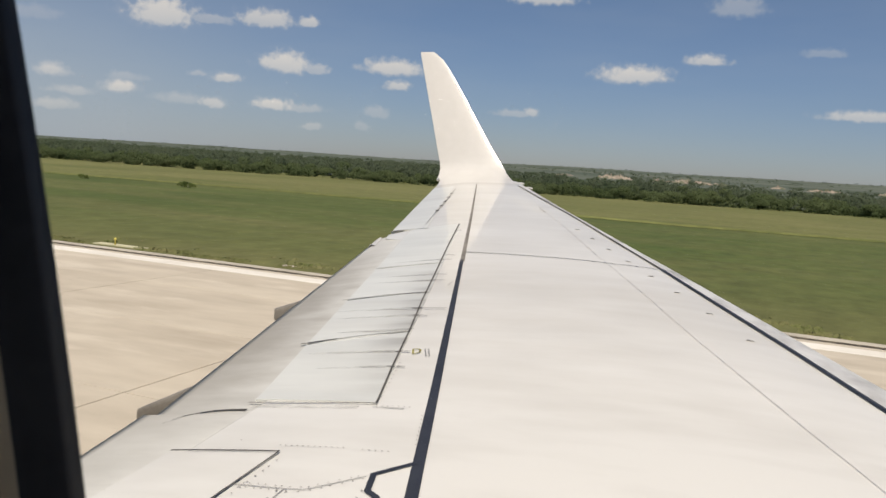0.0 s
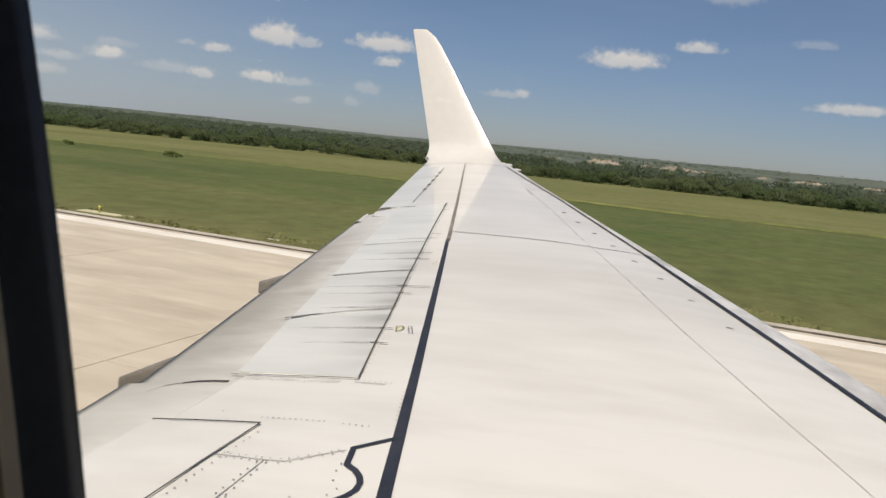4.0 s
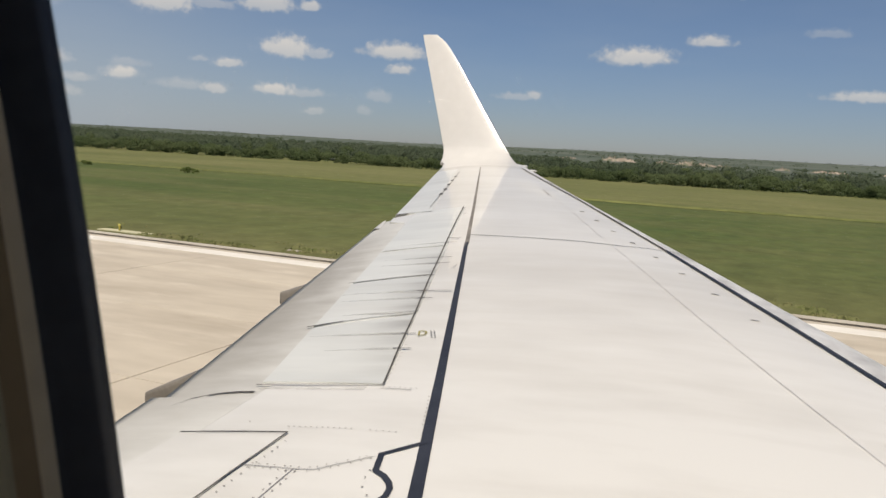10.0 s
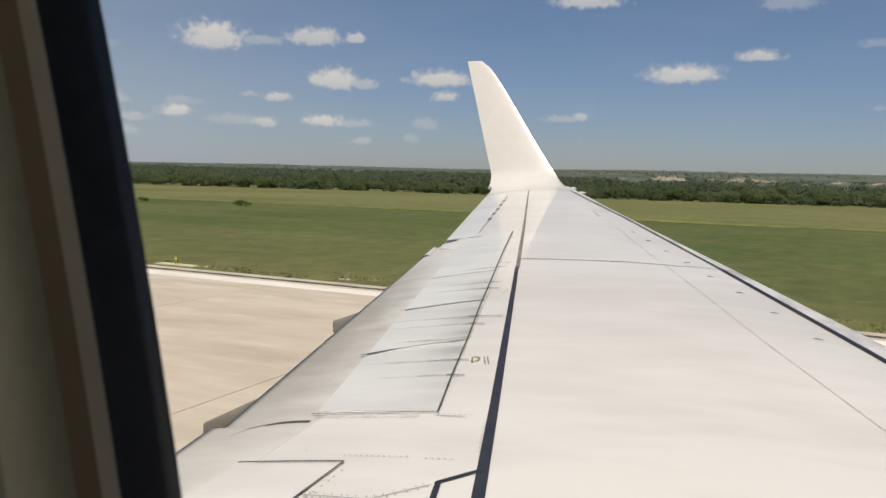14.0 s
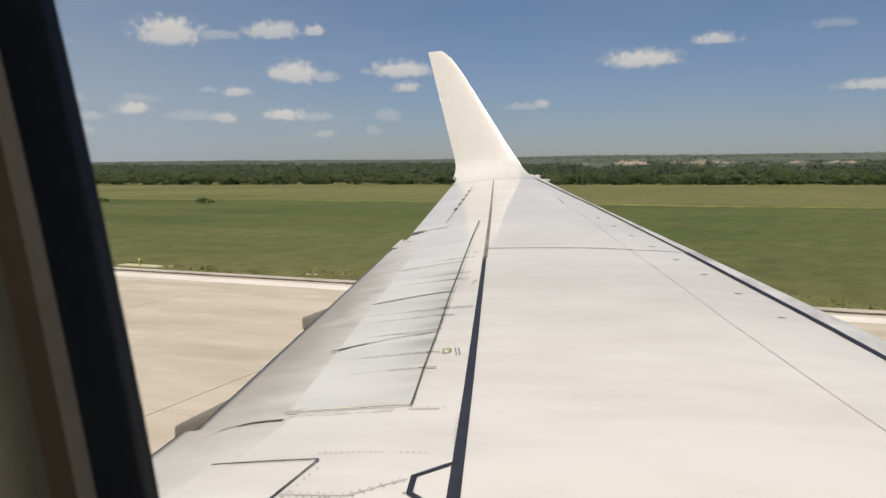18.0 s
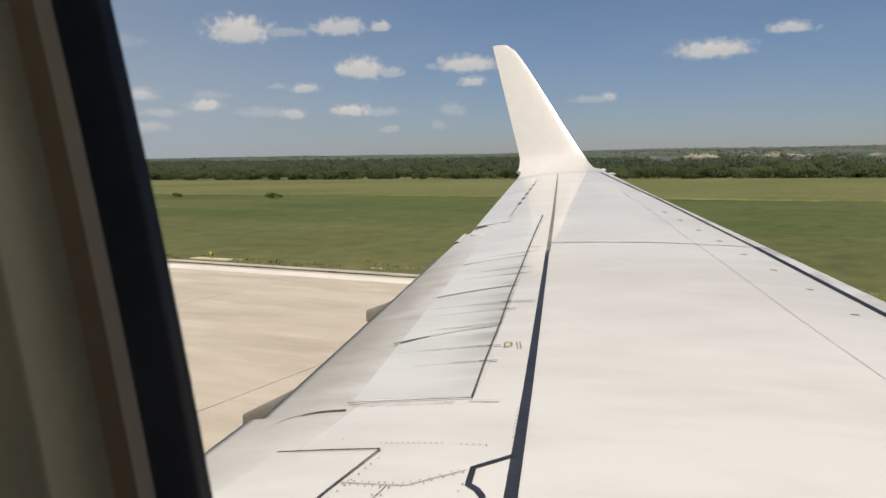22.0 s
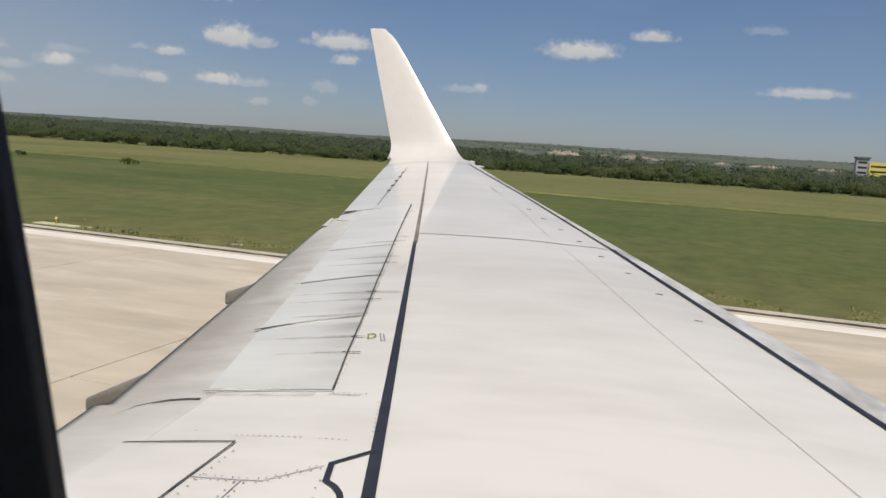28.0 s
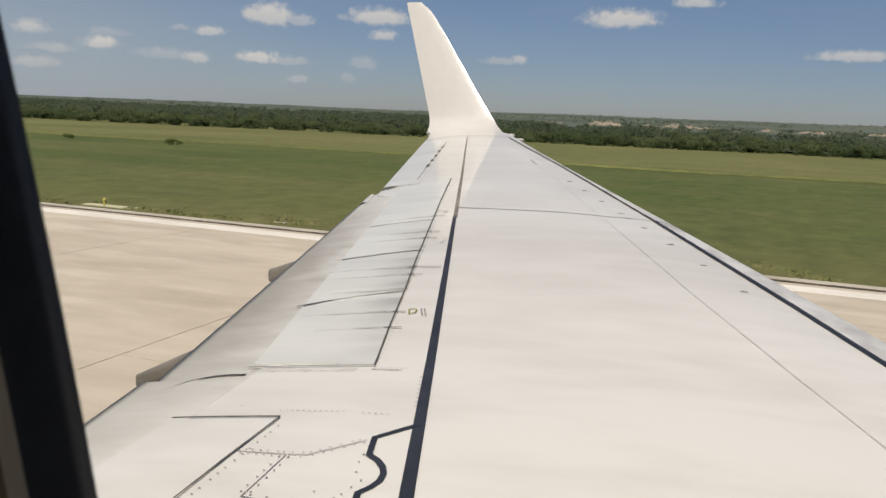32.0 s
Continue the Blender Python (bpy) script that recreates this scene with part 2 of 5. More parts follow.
TYRE = material("tyre_rubber", (0.015, 0.015, 0.015), (0.04, 0.04, 0.04), 6, 0.85)
CONCRETE = material("runway_concrete", (0.393, 0.346, 0.282), (0.556, 0.503, 0.42), 0.75, 0.85, bump=0.003, stretch=(0.32, 0.8, 1), fine=2.6, bump_scale=9, per_object=0.05, spec=0.25, spread=(0.30, 0.70))
PAINT = material("runway_white", (0.60, 0.57, 0.51), (0.77, 0.745, 0.69), 0.9, 0.75, stretch=(0.5, 1, 1), fine=9)
SHOULDER = material("shoulder_concrete", (0.33, 0.30, 0.25), (0.50, 0.465, 0.40), 0.5, 0.88, fine=6, spec=0.25)
JOINT = material("joint_bitumen", (0.31, 0.275, 0.23), (0.45, 0.405, 0.345), 2.0, 0.85)


def thin(m, most, scale, stretch):
    """Lets a stain's material fade out in patches."""
    nt = m.node_tree
    geo, mp, n, r = (nt.nodes.new("ShaderNode" + k) for k in ("NewGeometry", "Mapping", "TexNoise", "MapRange"))
    mp.inputs["Scale"].default_value, n.inputs["Scale"].default_value, n.inputs["Detail"].default_value = stretch, scale, 5
    nt.links.new(geo.outputs["Position"], mp.inputs[0])
    nt.links.new(mp.outputs[0], n.inputs["Vector"])
    nt.links.new(n.outputs["Fac"], r.inputs["Value"])
    r.inputs["From Min"].default_value, r.inputs["From Max"].default_value, r.inputs["To Max"].default_value = 0.32, 0.7, most
    nt.links.new(r.outputs[0], nt.nodes["Principled BSDF"].inputs["Alpha"])



def blotch(m, colour, most, scale, stretch, low, high):
    """Irregular stains of their own shape over a material's colour."""
    nt = m.node_tree
    bsdf = nt.nodes["Principled BSDF"]
    src = bsdf.inputs["Base Color"].links[0].from_socket
    geo, mp, n, r, mix = (nt.nodes.new("ShaderNode" + k) for k in ("NewGeometry", "Mapping", "TexNoise", "MapRange", "Mix"))
    mp.inputs["Scale"].default_value, mp.inputs["Location"].default_value = stretch, (3.7, 1.9, 0)
    n.inputs["Scale"].default_value, n.inputs["Detail"].default_value, n.inputs["Roughness"].default_value = scale, 6, 0.6
    nt.links.new(geo.outputs["Position"], mp.inputs[0])
    nt.links.new(mp.outputs[0], n.inputs["Vector"])
    nt.links.new(n.outputs["Fac"], r.inputs["Value"])
    r.inputs["From Min"].default_value, r.inputs["From Max"].default_value, r.inputs["To Max"].default_value = low, high, most
    mix.data_type = "RGBA"
    mix.inputs[7].default_value = (*colour, 1)
    nt.links.new(r.outputs[0], mix.inputs[0])
    nt.links.new(src, mix.inputs[6])
    nt.links.new(mix.outputs[2], bsdf.inputs["Base Color"])




def soot_by_chord(m, colour, most):
    """Exhaust grime on a flap: thick along its outer run and towards its rear edge, in chordwise streaks."""
    nt = m.node_tree
    bsdf = nt.nodes["Principled BSDF"]
    src = bsdf.inputs["Base Color"].links[0].from_socket
    uv, sep, mp, n, mix = (nt.nodes.new("ShaderNode" + k) for k in ("UVMap", "SeparateXYZ", "Mapping", "TexNoise", "Mix"))
    uv.uv_map = "flap"
    nt.links.new(uv.outputs[0], sep.inputs[0])
    nt.links.new(uv.outputs[0], mp.inputs[0])
    mp.inputs["Scale"].default_value = (2.2, 0.8, 1)
    n.inputs["Scale"].default_value, n.inputs["Detail"].default_value = 2.2, 6
    nt.links.new(mp.outputs[0], n.inputs["Vector"])
    back, out = nt.nodes.new("ShaderNodeMapRange"), nt.nodes.new("ShaderNodeMapRange")
    back.interpolation_type = out.interpolation_type = "SMOOTHSTEP"
    nt.links.new(math_node(nt, "ADD", sep.outputs[1], math_node(nt, "MULTIPLY", math_node(nt, "SUBTRACT", n.outputs["Fac"], 0.5), 1.1)), back.inputs["Value"])
    back.inputs["From Min"].default_value, back.inputs["From Max"].default_value = -0.12, 1.0
    nt.links.new(sep.outputs[0], out.inputs["Value"])
    out.inputs["From Min"].default_value, out.inputs["From Max"].default_value, out.inputs["To Min"].default_value = 2.4, 5.0, 0.36
    end = nt.nodes.new("ShaderNodeMapRange")
    end.interpolation_type = "SMOOTHSTEP"
    nt.links.new(sep.outputs[0], end.inputs["Value"])
    end.inputs["From Min"].default_value, end.inputs["From Max"].default_value, end.inputs["To Min"].default_value = 8.9, 6.8, 0.3
    mix.data_type = "RGBA"
    mix.inputs[7].default_value = (*colour, 1)
    nt.links.new(math_node(nt, "MULTIPLY", math_node(nt, "MULTIPLY", back.outputs[0], out.outputs[0]), math_node(nt, "MULTIPLY", end.outputs[0], most)), mix.inputs[0])
    nt.links.new(src, mix.inputs[6])
    nt.links.new(mix.outputs[2], bsdf.inputs["Base Color"])


soot_by_chord(FLAP, (0.265, 0.245, 0.21), 0.85)


def hinge_soot(m, colour, most):
    """Soot that trails aft from the spoilers' hinge line in fine streaks, thickest over the middle panels."""
    nt = m.node_tree
    bsdf = nt.nodes["Principled BSDF"]
    src = bsdf.inputs["Base Color"].links[0].from_socket
    geo, sep, comb, n, mix = (nt.nodes.new("ShaderNode" + k) for k in ("NewGeometry", "SeparateXYZ", "CombineXYZ", "TexNoise", "Mix"))
    nt.links.new(geo.outputs["Position"], sep.inputs[0])
    behind = math_node(nt, "SUBTRACT", math_node(nt, "MULTIPLY_ADD", sep.outputs[1], -0.301, -0.669), sep.outputs[0])
    nt.links.new(math_node(nt, "MULTIPLY", behind, 0.7), comb.inputs[0])
    nt.links.new(math_node(nt, "MULTIPLY_ADD", behind, 0.6, math_node(nt, "MULTIPLY", sep.outputs[1], 5.0)), comb.inputs[1])
    n.inputs["Scale"].default_value, n.inputs["Detail"].default_value = 1.0, 5
    nt.links.new(comb.outputs[0], n.inputs["Vector"])
    streak, near, mid = (nt.nodes.new("ShaderNodeMapRange") for _ in range(3))
    for node, value, low, high in ((streak, n.outputs["Fac"], 0.36, 0.66), (near, behind, 0.62, -0.02), (mid, math_node(nt, "ABSOLUTE", math_node(nt, "SUBTRACT", sep.outputs[1], 5.6)), 2.6, 0.1)):
        node.interpolation_type = "SMOOTHSTEP"
        nt.links.new(value, node.inputs["Value"])
        node.inputs["From Min"].default_value, node.inputs["From Max"].default_value = low, high
    close = math_node(nt, "POWER", near.outputs[0], 2.2)
    amount = math_node(nt, "MULTIPLY", math_node(nt, "MULTIPLY", math_node(nt, "MULTIPLY_ADD", streak.outputs[0], 0.75, 0.25), close), math_node(nt, "MULTIPLY", mid.outputs[0], most))
    mix.data_type = "RGBA"
    mix.inputs[7].default_value = (*colour, 1)
    nt.links.new(amount, mix.inputs[0])
    nt.links.new(src, mix.inputs[6])
    nt.links.new(mix.outputs[2], bsdf.inputs["Base Color"])


hinge_soot(PANEL, (0.15, 0.135, 0.12), 0.66)
blotch(WING, (0.50, 0.475, 0.43), 0.35, 0.8, (0.35, 1.5, 1), 0.50, 0.72)
blotch(PANEL, (0.42, 0.41, 0.385), 0.30, 1.1, (0.4, 1.8, 1), 0.50, 0.74)
blotch(CONCRETE, (0.33, 0.29, 0.24), 0.5, 0.55, (0.16, 1.1, 1), 0.52, 0.72)
blotch(CONCRETE, (0.70, 0.65, 0.565), 0.5, 0.9, (0.25, 0.6, 1), 0.54, 0.74)


# ---------------------------------------------------------------- mesh helpers
def mesh_of(name, verts, faces, mat, smooth=True):
    me = bpy.data.meshes.new(name)
    me.from_pydata([tuple(v) for v in verts], [], faces)
    me.materials.append(mat)
    if smooth:
        me.polygons.foreach_set("use_smooth", [True] * len(me.polygons))
    me.update()
    return me


def part(name, me, parent=None, label=""):
    ob = new(name, me)
    if parent:
        ob.parent = parent
    if label:
        ob["label"] = label
    return ob


def grid_faces(nu, nv, flip=False, base=0):
    out = []
    for i in range(nu - 1):
        for j in range(nv - 1):
            q = (base + i * nv + j, base + (i + 1) * nv + j, base + (i + 1) * nv + j + 1, base + i * nv + j + 1)
            out.append(q[::-1] if flip else q)
    return out


def box_data(x0, x1, y0, y1, z0, z1, bevel=0.0):
    bm = bmesh.new()
    bmesh.ops.create_cube(bm, size=1.0)
    for v in bm.verts:
        v.co = Vector(((x0 + x1) / 2 + v.co.x * (x1 - x0), (y0 + y1) / 2 + v.co.y * (y1 - y0), (z0 + z1) / 2 + v.co.z * (z1 - z0)))
    if bevel:
        bmesh.ops.bevel(bm, geom=bm.edges[:], offset=bevel, segments=2, affect="EDGES", profile=0.5)
    return bm


def from_bm(name, bm, mat, smooth=False):
    me = bpy.data.meshes.new(name)
    bm.to_mesh(me)
    bm.free()
    me.materials.append(mat)
    if smooth:
        me.polygons.foreach_set("use_smooth", [True] * len(me.polygons))
    return me


def tube_data(path, radii, sides=10, caps=True):
    """A round tube along a list of points."""
    verts, faces = [], []
    pts = [Vector(p) for p in path]
    for i, p in enumerate(pts):
        d = (pts[min(i + 1, len(pts) - 1)] - pts[max(i - 1, 0)]).normalized()
        u = d.cross(Vector((0, 0, 1)) if abs(d.z) < 0.9 else Vector((1, 0, 0))).normalized()
        w = u.cross(d)
        r = radii[i] if isinstance(radii, (list, tuple)) else radii
        for k in range(sides):
            a = 2 * math.pi * k / sides
            verts.append(p + u * math.cos(a) * r + w * math.sin(a) * r)
    for i in range(len(pts) - 1):
        for k in range(sides):
            a, b = i * sides + k, i * sides + (k + 1) % sides
            faces.append((a, b, b + sides, a + sides))
    if caps:
        faces += [tuple(range(sides))[::-1], tuple(range((len(pts) - 1) * sides, len(pts) * sides))]
    return verts, faces


# ---------------------------------------------------------------- the aircraft's left wing
EYE = 3.9


def x_le(y):
    return -0.35 - 0.535 * (y - 8)


def x_te(y):
    return -4.02 - 0.293 * (max(y, 4.0) - 8)


def chord(y):
    return x_le(y) - x_te(y)


def z_c(y):
    return EYE - 0.32 - 0.1 * (15.2 - y)


def between(v, xs, ys):
    return float(np.interp(v, xs, ys))


def c_nose(y):
    return between(y, (5.5, 8, 11, 14.4), (0.055, 0.078, 0.125, 0.14))


def c_slat(y):
    return between(y, (8, 10.8, 14.1), (0.168, 0.19, 0.265))


def prof(c):
    c = min(max(c, 0.0), 1.0)
    return 0.55 * (0.2969 * math.sqrt(c) - 0.126 * c - 0.3516 * c**2 + 0.2843 * c**3 - 0.1036 * c**4) + 0.056 * c * (1 - c)


def under(c):
    c = min(max(c, 0.0), 1.0)
    return -0.42 * (0.2969 * math.sqrt(c) - 0.126 * c - 0.3516 * c**2 + 0.2843 * c**3 - 0.1036 * c**4)


def on_wing(c, y, dz=0.0):
    """A place on the wing's upper skin, by chord fraction and span."""
    c0, c1 = c_nose(y), c_slat(y)
    p = prof(c)
    if c < c1:
        s = max(0.0, (c - c0) / (c1 - c0))
        p = prof(c1) * math.sqrt(max(0.0, 1 - (1 - s) ** 2))
    # the outer wing is flatter behind its crest
    out = min(1.0, max(0.0, (y - 6.5) / 2))
    p += out * out * (3 - 2 * out) * (0.08 * max(0.0, min(c, 0.75) - 0.45) ** 2 if c < 0.75 else 0.0072 * max(0.0, 1 - (c - 0.75) / 0.25))
    return Vector((x_le(y) - c * chord(y), y, z_c(y) + chord(y) * p + dz))


def flap_tip(y):
    """The rear edge of the lowered flaps; the inner one is less swept."""
    x = -3.125 - 0.16 * (y - 3.06) if y < 3.65 else -3.05 - 0.249 * (y - 3.28)
    return Vector((x, y, EYE - 1.585 + 0.1 * (y - 3.28)))


def at(x, y):
    """Chord fraction and span of a place in plan."""
    return ((x_le(y) - x) / chord(y), y)


def wing_strip(name, points, width, mat, parent, dz=0.004, label="", closed=False):
    """A flat ribbon on the skin along (c, y) points, finely divided."""
    fine = []
    plan = [(x_le(y) - c * chord(y), y) for c, y in points]
    for (x0, y0), (x1, y1) in zip(plan, plan[1:]):
        n = max(2, int(abs(y1 - y0) / 0.2) + int(abs(x1 - x0) / 0.1) + 1)
        fine += [at(x0 + (x1 - x0) * k / n, y0 + (y1 - y0) * k / n) for k in range(n)]
    fine.append(points[-1])
    mids = [on_wing(c, y, 0) for c, y in fine]
    verts = []
    for i, p in enumerate(mids):
        a, b = mids[max(i - 1, 0)], mids[min(i + 1, len(mids) - 1)]
        d0, d1 = (p - a), (b - p)
        if d0.length < 1e-6:
            d0 = d1
        if d1.length < 1e-6:
            d1 = d0
        n0, n1 = Vector((-d0.y, d0.x, 0)).normalized(), Vector((-d1.y, d1.x, 0)).normalized()
        n = (n0 + n1).normalized()
        n = n / max(0.5, n.dot(n1))
        w = width if isinstance(width, (int, float)) else width[0] + (width[1] - width[0]) * i / (len(mids) - 1)
        for side in (1, -1):
            q = p + n * side * w / 2
            c = (x_le(q.y) - q.x) / chord(q.y)
            verts.append(on_wing(c, q.y, dz))
    faces = [(2 * i, 2 * i + 1, 2 * i + 3, 2 * i + 2) for i in range(len(mids) - 1)]
    return part(name, mesh_of(name, verts, faces, mat), parent, label)


def wing_patch(name, corners, mat, parent, dz=0.006, depth=0.03, nu=10, nv=8, label="", droop=None):
    """A solid panel on the skin inside four (c, y) corners, with a rim that goes down into the skin."""
    (c0, y0), (c1, y1), (c2, y2), (c3, y3) = ((x_le(y) - c * chord(y), y) for c, y in corners)
    top = []
    for i in range(nu):
        u = i / (nu - 1)
        for j in range(nv):
            v = j / (nv - 1)
            c = (c0 * (1 - u) + c3 * u) * (1 - v) + (c1 * (1 - u) + c2 * u) * v
            y = (y0 * (1 - u) + y3 * u) * (1 - v) + (y1 * (1 - u) + y2 * u) * v
            top.append(on_wing(*at(c, y), dz - (droop(v) if droop else 0)))
    verts = top + [p - Vector((0, 0, depth)) for p in top]
    k = nu * nv
    faces = grid_faces(nu, nv) + grid_faces(nu, nv, True, k)
    ring = [i * nv for i in range(nu)] + [(nu - 1) * nv + j for j in range(1, nv)] + [i * nv + nv - 1 for i in range(nu - 2, -1, -1)] + [j for j in range(nv - 2, 0, -1)]
    for a, b in zip(ring, ring[1:] + ring[:1]):
        faces.append((a, a + k, b + k, b))
    me = mesh_of(name, verts, faces, mat, False)
    return part(name, me, parent, label)


airliner = tagged(new("airliner"), "white jet airliner with a blended winglet standing on the runway", "airliner")
wing = None


def build_wing():
    global wing
    ys = [-0.3 + 14.7 * k / 60 for k in range(61)]
    cs = [0.5 * (1 - math.cos(math.pi * k / 40)) for k in range(41)]
    verts, faces = [], []
    for y in ys:
        last = 0.93 if y < 8.85 else (0.86 if 9.4 < y < 13.9 else 1.0)
        c0 = c_nose(y)
        at_c = [c0 + (last - c0) * c for c in cs]
        row = [on_wing(c, y) for c in at_c] + [Vector((x_le(y) - c * chord(y), y, z_c(y) + chord(y) * under((c - c0) / (1 - c0)) - (0.012 if c < last else 0.03))) for c in reversed(at_c[1:])]
        verts += row
    n = len(cs) * 2 - 1
    for i in range(len(ys) - 1):
        for j in range(n):
            k = (j + 1) % n
            faces.append((i * n + j, (i + 1) * n + j, (i + 1) * n + k, i * n + k))
    faces.append(tuple(range(n)))
    wing = part("wing", mesh_of("wing", verts, faces, WING), airliner, "pale grey painted wing skin with faint dirt streaks")

    # blended winglet: from the flat tip up into the canted fin
    rows, nv = [], 25
    N = 26
    for i in range(N):
        u = i / (N - 1)
        if u < 0.4:
            a = u / 0.4
            y = 14.4 + (15.42 - 14.4) * math.sin(a * math.pi / 2 * 0.86) / math.sin(math.pi / 2 * 0.86)
            lift = 0.52 * (1 - math.cos(a * math.pi / 2 * 0.86)) ** 1.25
            z = z_c(min(y, 15.2)) + lift
            lean = a * 1.30
        else:
            a = (u - 0.4) / 0.6
            z0 = z_c(15.2) + 0.52 * (1 - math.cos(math.pi / 2 * 0.86)) ** 1.25
            z = z0 + (EYE + 2.36 - z0) * a
            y = 15.42 + 0.78 * a
            lean = 1.30
        zz = z - EYE
        xt = max(x_te(y) - 0.0, -6.17) if zz < -0.3 else -6.14 - 0.4 * (zz + 0.3)
        nose = x_le(y) - 0.14 * chord(y)
        xl = min(nose, -4.93 - 0.77 * zz + 0.14 * math.exp(-(zz + 0.3) * 6)) if u > 0.12 else nose
        if u > 0.93:
            xl -= 0.13 * ((u - 0.93) / 0.07) ** 2
        ch = xl - xt
        rows.append((y, z, lean, xl, ch, (1 - a) ** 2 * (1 + 2 * a) if u < 0.4 else 0.0, lift if u < 0.4 else 0.0))
    verts, faces = [], []
    for y, z, lean, xl, ch, keep, rise in rows:
        loop = [(0.5 * (1 - math.cos(math.pi * k / (nv - 1)))) for k in range(nv)]
        nrm = Vector((0, -math.sin(lean), math.cos(lean)))
        shrink = 1 - 0.25 * lean
        for c in loop:
            p = Vector((xl - c * ch, y, z)) + nrm * ch * prof(c) * shrink
            verts.append(p.lerp(on_wing(*at(p.x, y), rise + 0.001), keep) if keep else p)
        verts += [Vector((xl - c * ch, y, z)) + nrm * ch * under(c) * shrink for c in reversed(loop[1:-1])]
    n = 2 * nv - 2
    for i in range(N - 1):
        for j in range(n):
            k = (j + 1) % n
            faces.append((i * n + j, (i + 1) * n + j, (i + 1) * n + k, i * n + k))
    verts += verts[(N - 1) * n:N * n]
    faces.append(tuple(range(N * n, (N + 1) * n))[::-1])
    part("winglet", mesh_of("winglet", verts, faces, WHITE), airliner, "tall white upswept winglet")

    # a thin tube laid along the leading edge carries the painted glint
    edge = [(xl - 0.012, y, z) for y, z, lean, xl, ch, keep, rise in rows if EYE - 0.22 < z < EYE + 2.3]
    v, f = tube_data(edge, [0.004 + 0.022 * min(1, k / 3, (len(edge) - 1 - k) / 3) for k in range(len(edge))], 10)
    part("winglet_leading_edge", mesh_of("winglet_leading_edge", v, f, EDGE_GLINT), airliner, "glossy rounded leading edge of the winglet, whitened for its glint")

    # leading-edge slats, spoilers, aileron, flaps
    for y0, y1 in ((0.6, 3.9), (3.93, 7.77), (7.80, 11.0), (11.03, 14.2)):
        verts, ny, nc = [], 12, 12
        for i in range(ny):
            y = y0 + (y1 - y0) * i / (ny - 1)
            edge, c0 = c_slat(y) - 0.002, c_nose(y)
            for j in range(nc):
                c = c0 + (edge - c0) * (j / (nc - 1)) ** 2
                verts.append(on_wing(c, y, 0.008) + Vector((0.008 * (1 - j / (nc - 1)), 0, 0)))
            for j in range(1, 6):
                c = c0 + 0.05 * (j / 5) ** 2
                verts.append(Vector((x_le(y) - c * chord(y) + 0.008 * (1 - j / 5), y, z_c(y) + chord(y) * under(c - c0) - 0.016)))
        m = nc + 5
        order = list(range(nc - 1, -1, -1)) + list(range(nc, m))
        faces = [(i * m + order[j], i * m + order[j + 1], (i + 1) * m + order[j + 1], (i + 1) * m + order[j]) for i in range(ny - 1) for j in range(m - 1)]
        part("slat", mesh_of("slat", verts, faces, SLAT), wing, "bare metal leading-edge slat")
    def hinge(y):
        return -1.825 - 0.301 * (y - 3.84)

    def spoiler_end(y):
        return -2.60 - 0.278 * (y - 3.85)

    for (a0, a1), (b0, b1) in (((3.85, 3.86), (5.12, 4.85)), ((5.15, 4.88), (6.22, 6.02)), ((6.24, 6.05), (7.30, 7.18)), ((7.33, 7.21), (9.54, 9.36))):
        wing_patch("spoiler", [at(hinge(a0), a0), at(spoiler_end(a1), a1), at(spoiler_end(b1), b1), at(hinge(b0), b0)], PANEL, wing, 0.008, 0.02, 12, 8, "pale grey hinged spoiler panel")
    wing_patch("ground_spoiler", [at(-1.995, 0.9), at(-2.57, 0.9), at(-2.57, 3.11), at(-1.993, 3.15)], WING, wing, 0.008, 0.02, 10, 6, "pale grey inboard ground spoiler panel")
    wing_patch("aileron", [(0.855, 9.42), (1.0, 9.42), (1.0, 13.9), (0.82, 13.9)], PANEL, wing, 0.004, 0.03, 14, 6, "pale grey aileron")
    # flaps, lowered for take-off
    for y0, y1 in ((0.4, 3.648), (3.652, 9.25)):
        ny, nc = 24, 12
        verts, plan = [], []
        for i in range(ny):
            y = y0 + (y1 - y0) * i / (ny - 1)
            root, tip = on_wing(0.90, y, -0.014), flap_tip(y)
            for j in range(nc):
                t = j / (nc - 1)
                verts.append(Vector((root.x + (tip.x - root.x) * t, y, root.z + (tip.z - root.z) * t**1.25)))
                plan.append((y, t))
            for j in range(nc - 2, -1, -1):
                t = j / (nc - 1)
                v = verts[i * (2 * nc - 1) + j]
                verts.append(Vector((v.x, v.y, v.z - 0.004 - 0.10 * (1 - t))))
                plan.append((y, t))
        m = 2 * nc - 1
        faces = [(i * m + j, (i + 1) * m + j, (i + 1) * m + (j + 1) % m, i * m + (j + 1) % m) for i in range(ny - 1) for j in range(m)]
        verts += verts[(ny - 1) * m:ny * m]
        plan += plan[(ny - 1) * m:ny * m]
        faces.append(tuple(range(ny * m, (ny + 1) * m))[::-1])
        me = mesh_of("flap", verts, faces, FLAP)
        uv = me.uv_layers.new(name="flap")
        for k, loop in enumerate(me.loops):
            uv.data[k].uv = plan[loop.vertex_index]
        part("flap", me, wing, "pale grey trailing-edge flap, lowered, with brown soot streaks")


build_wing()


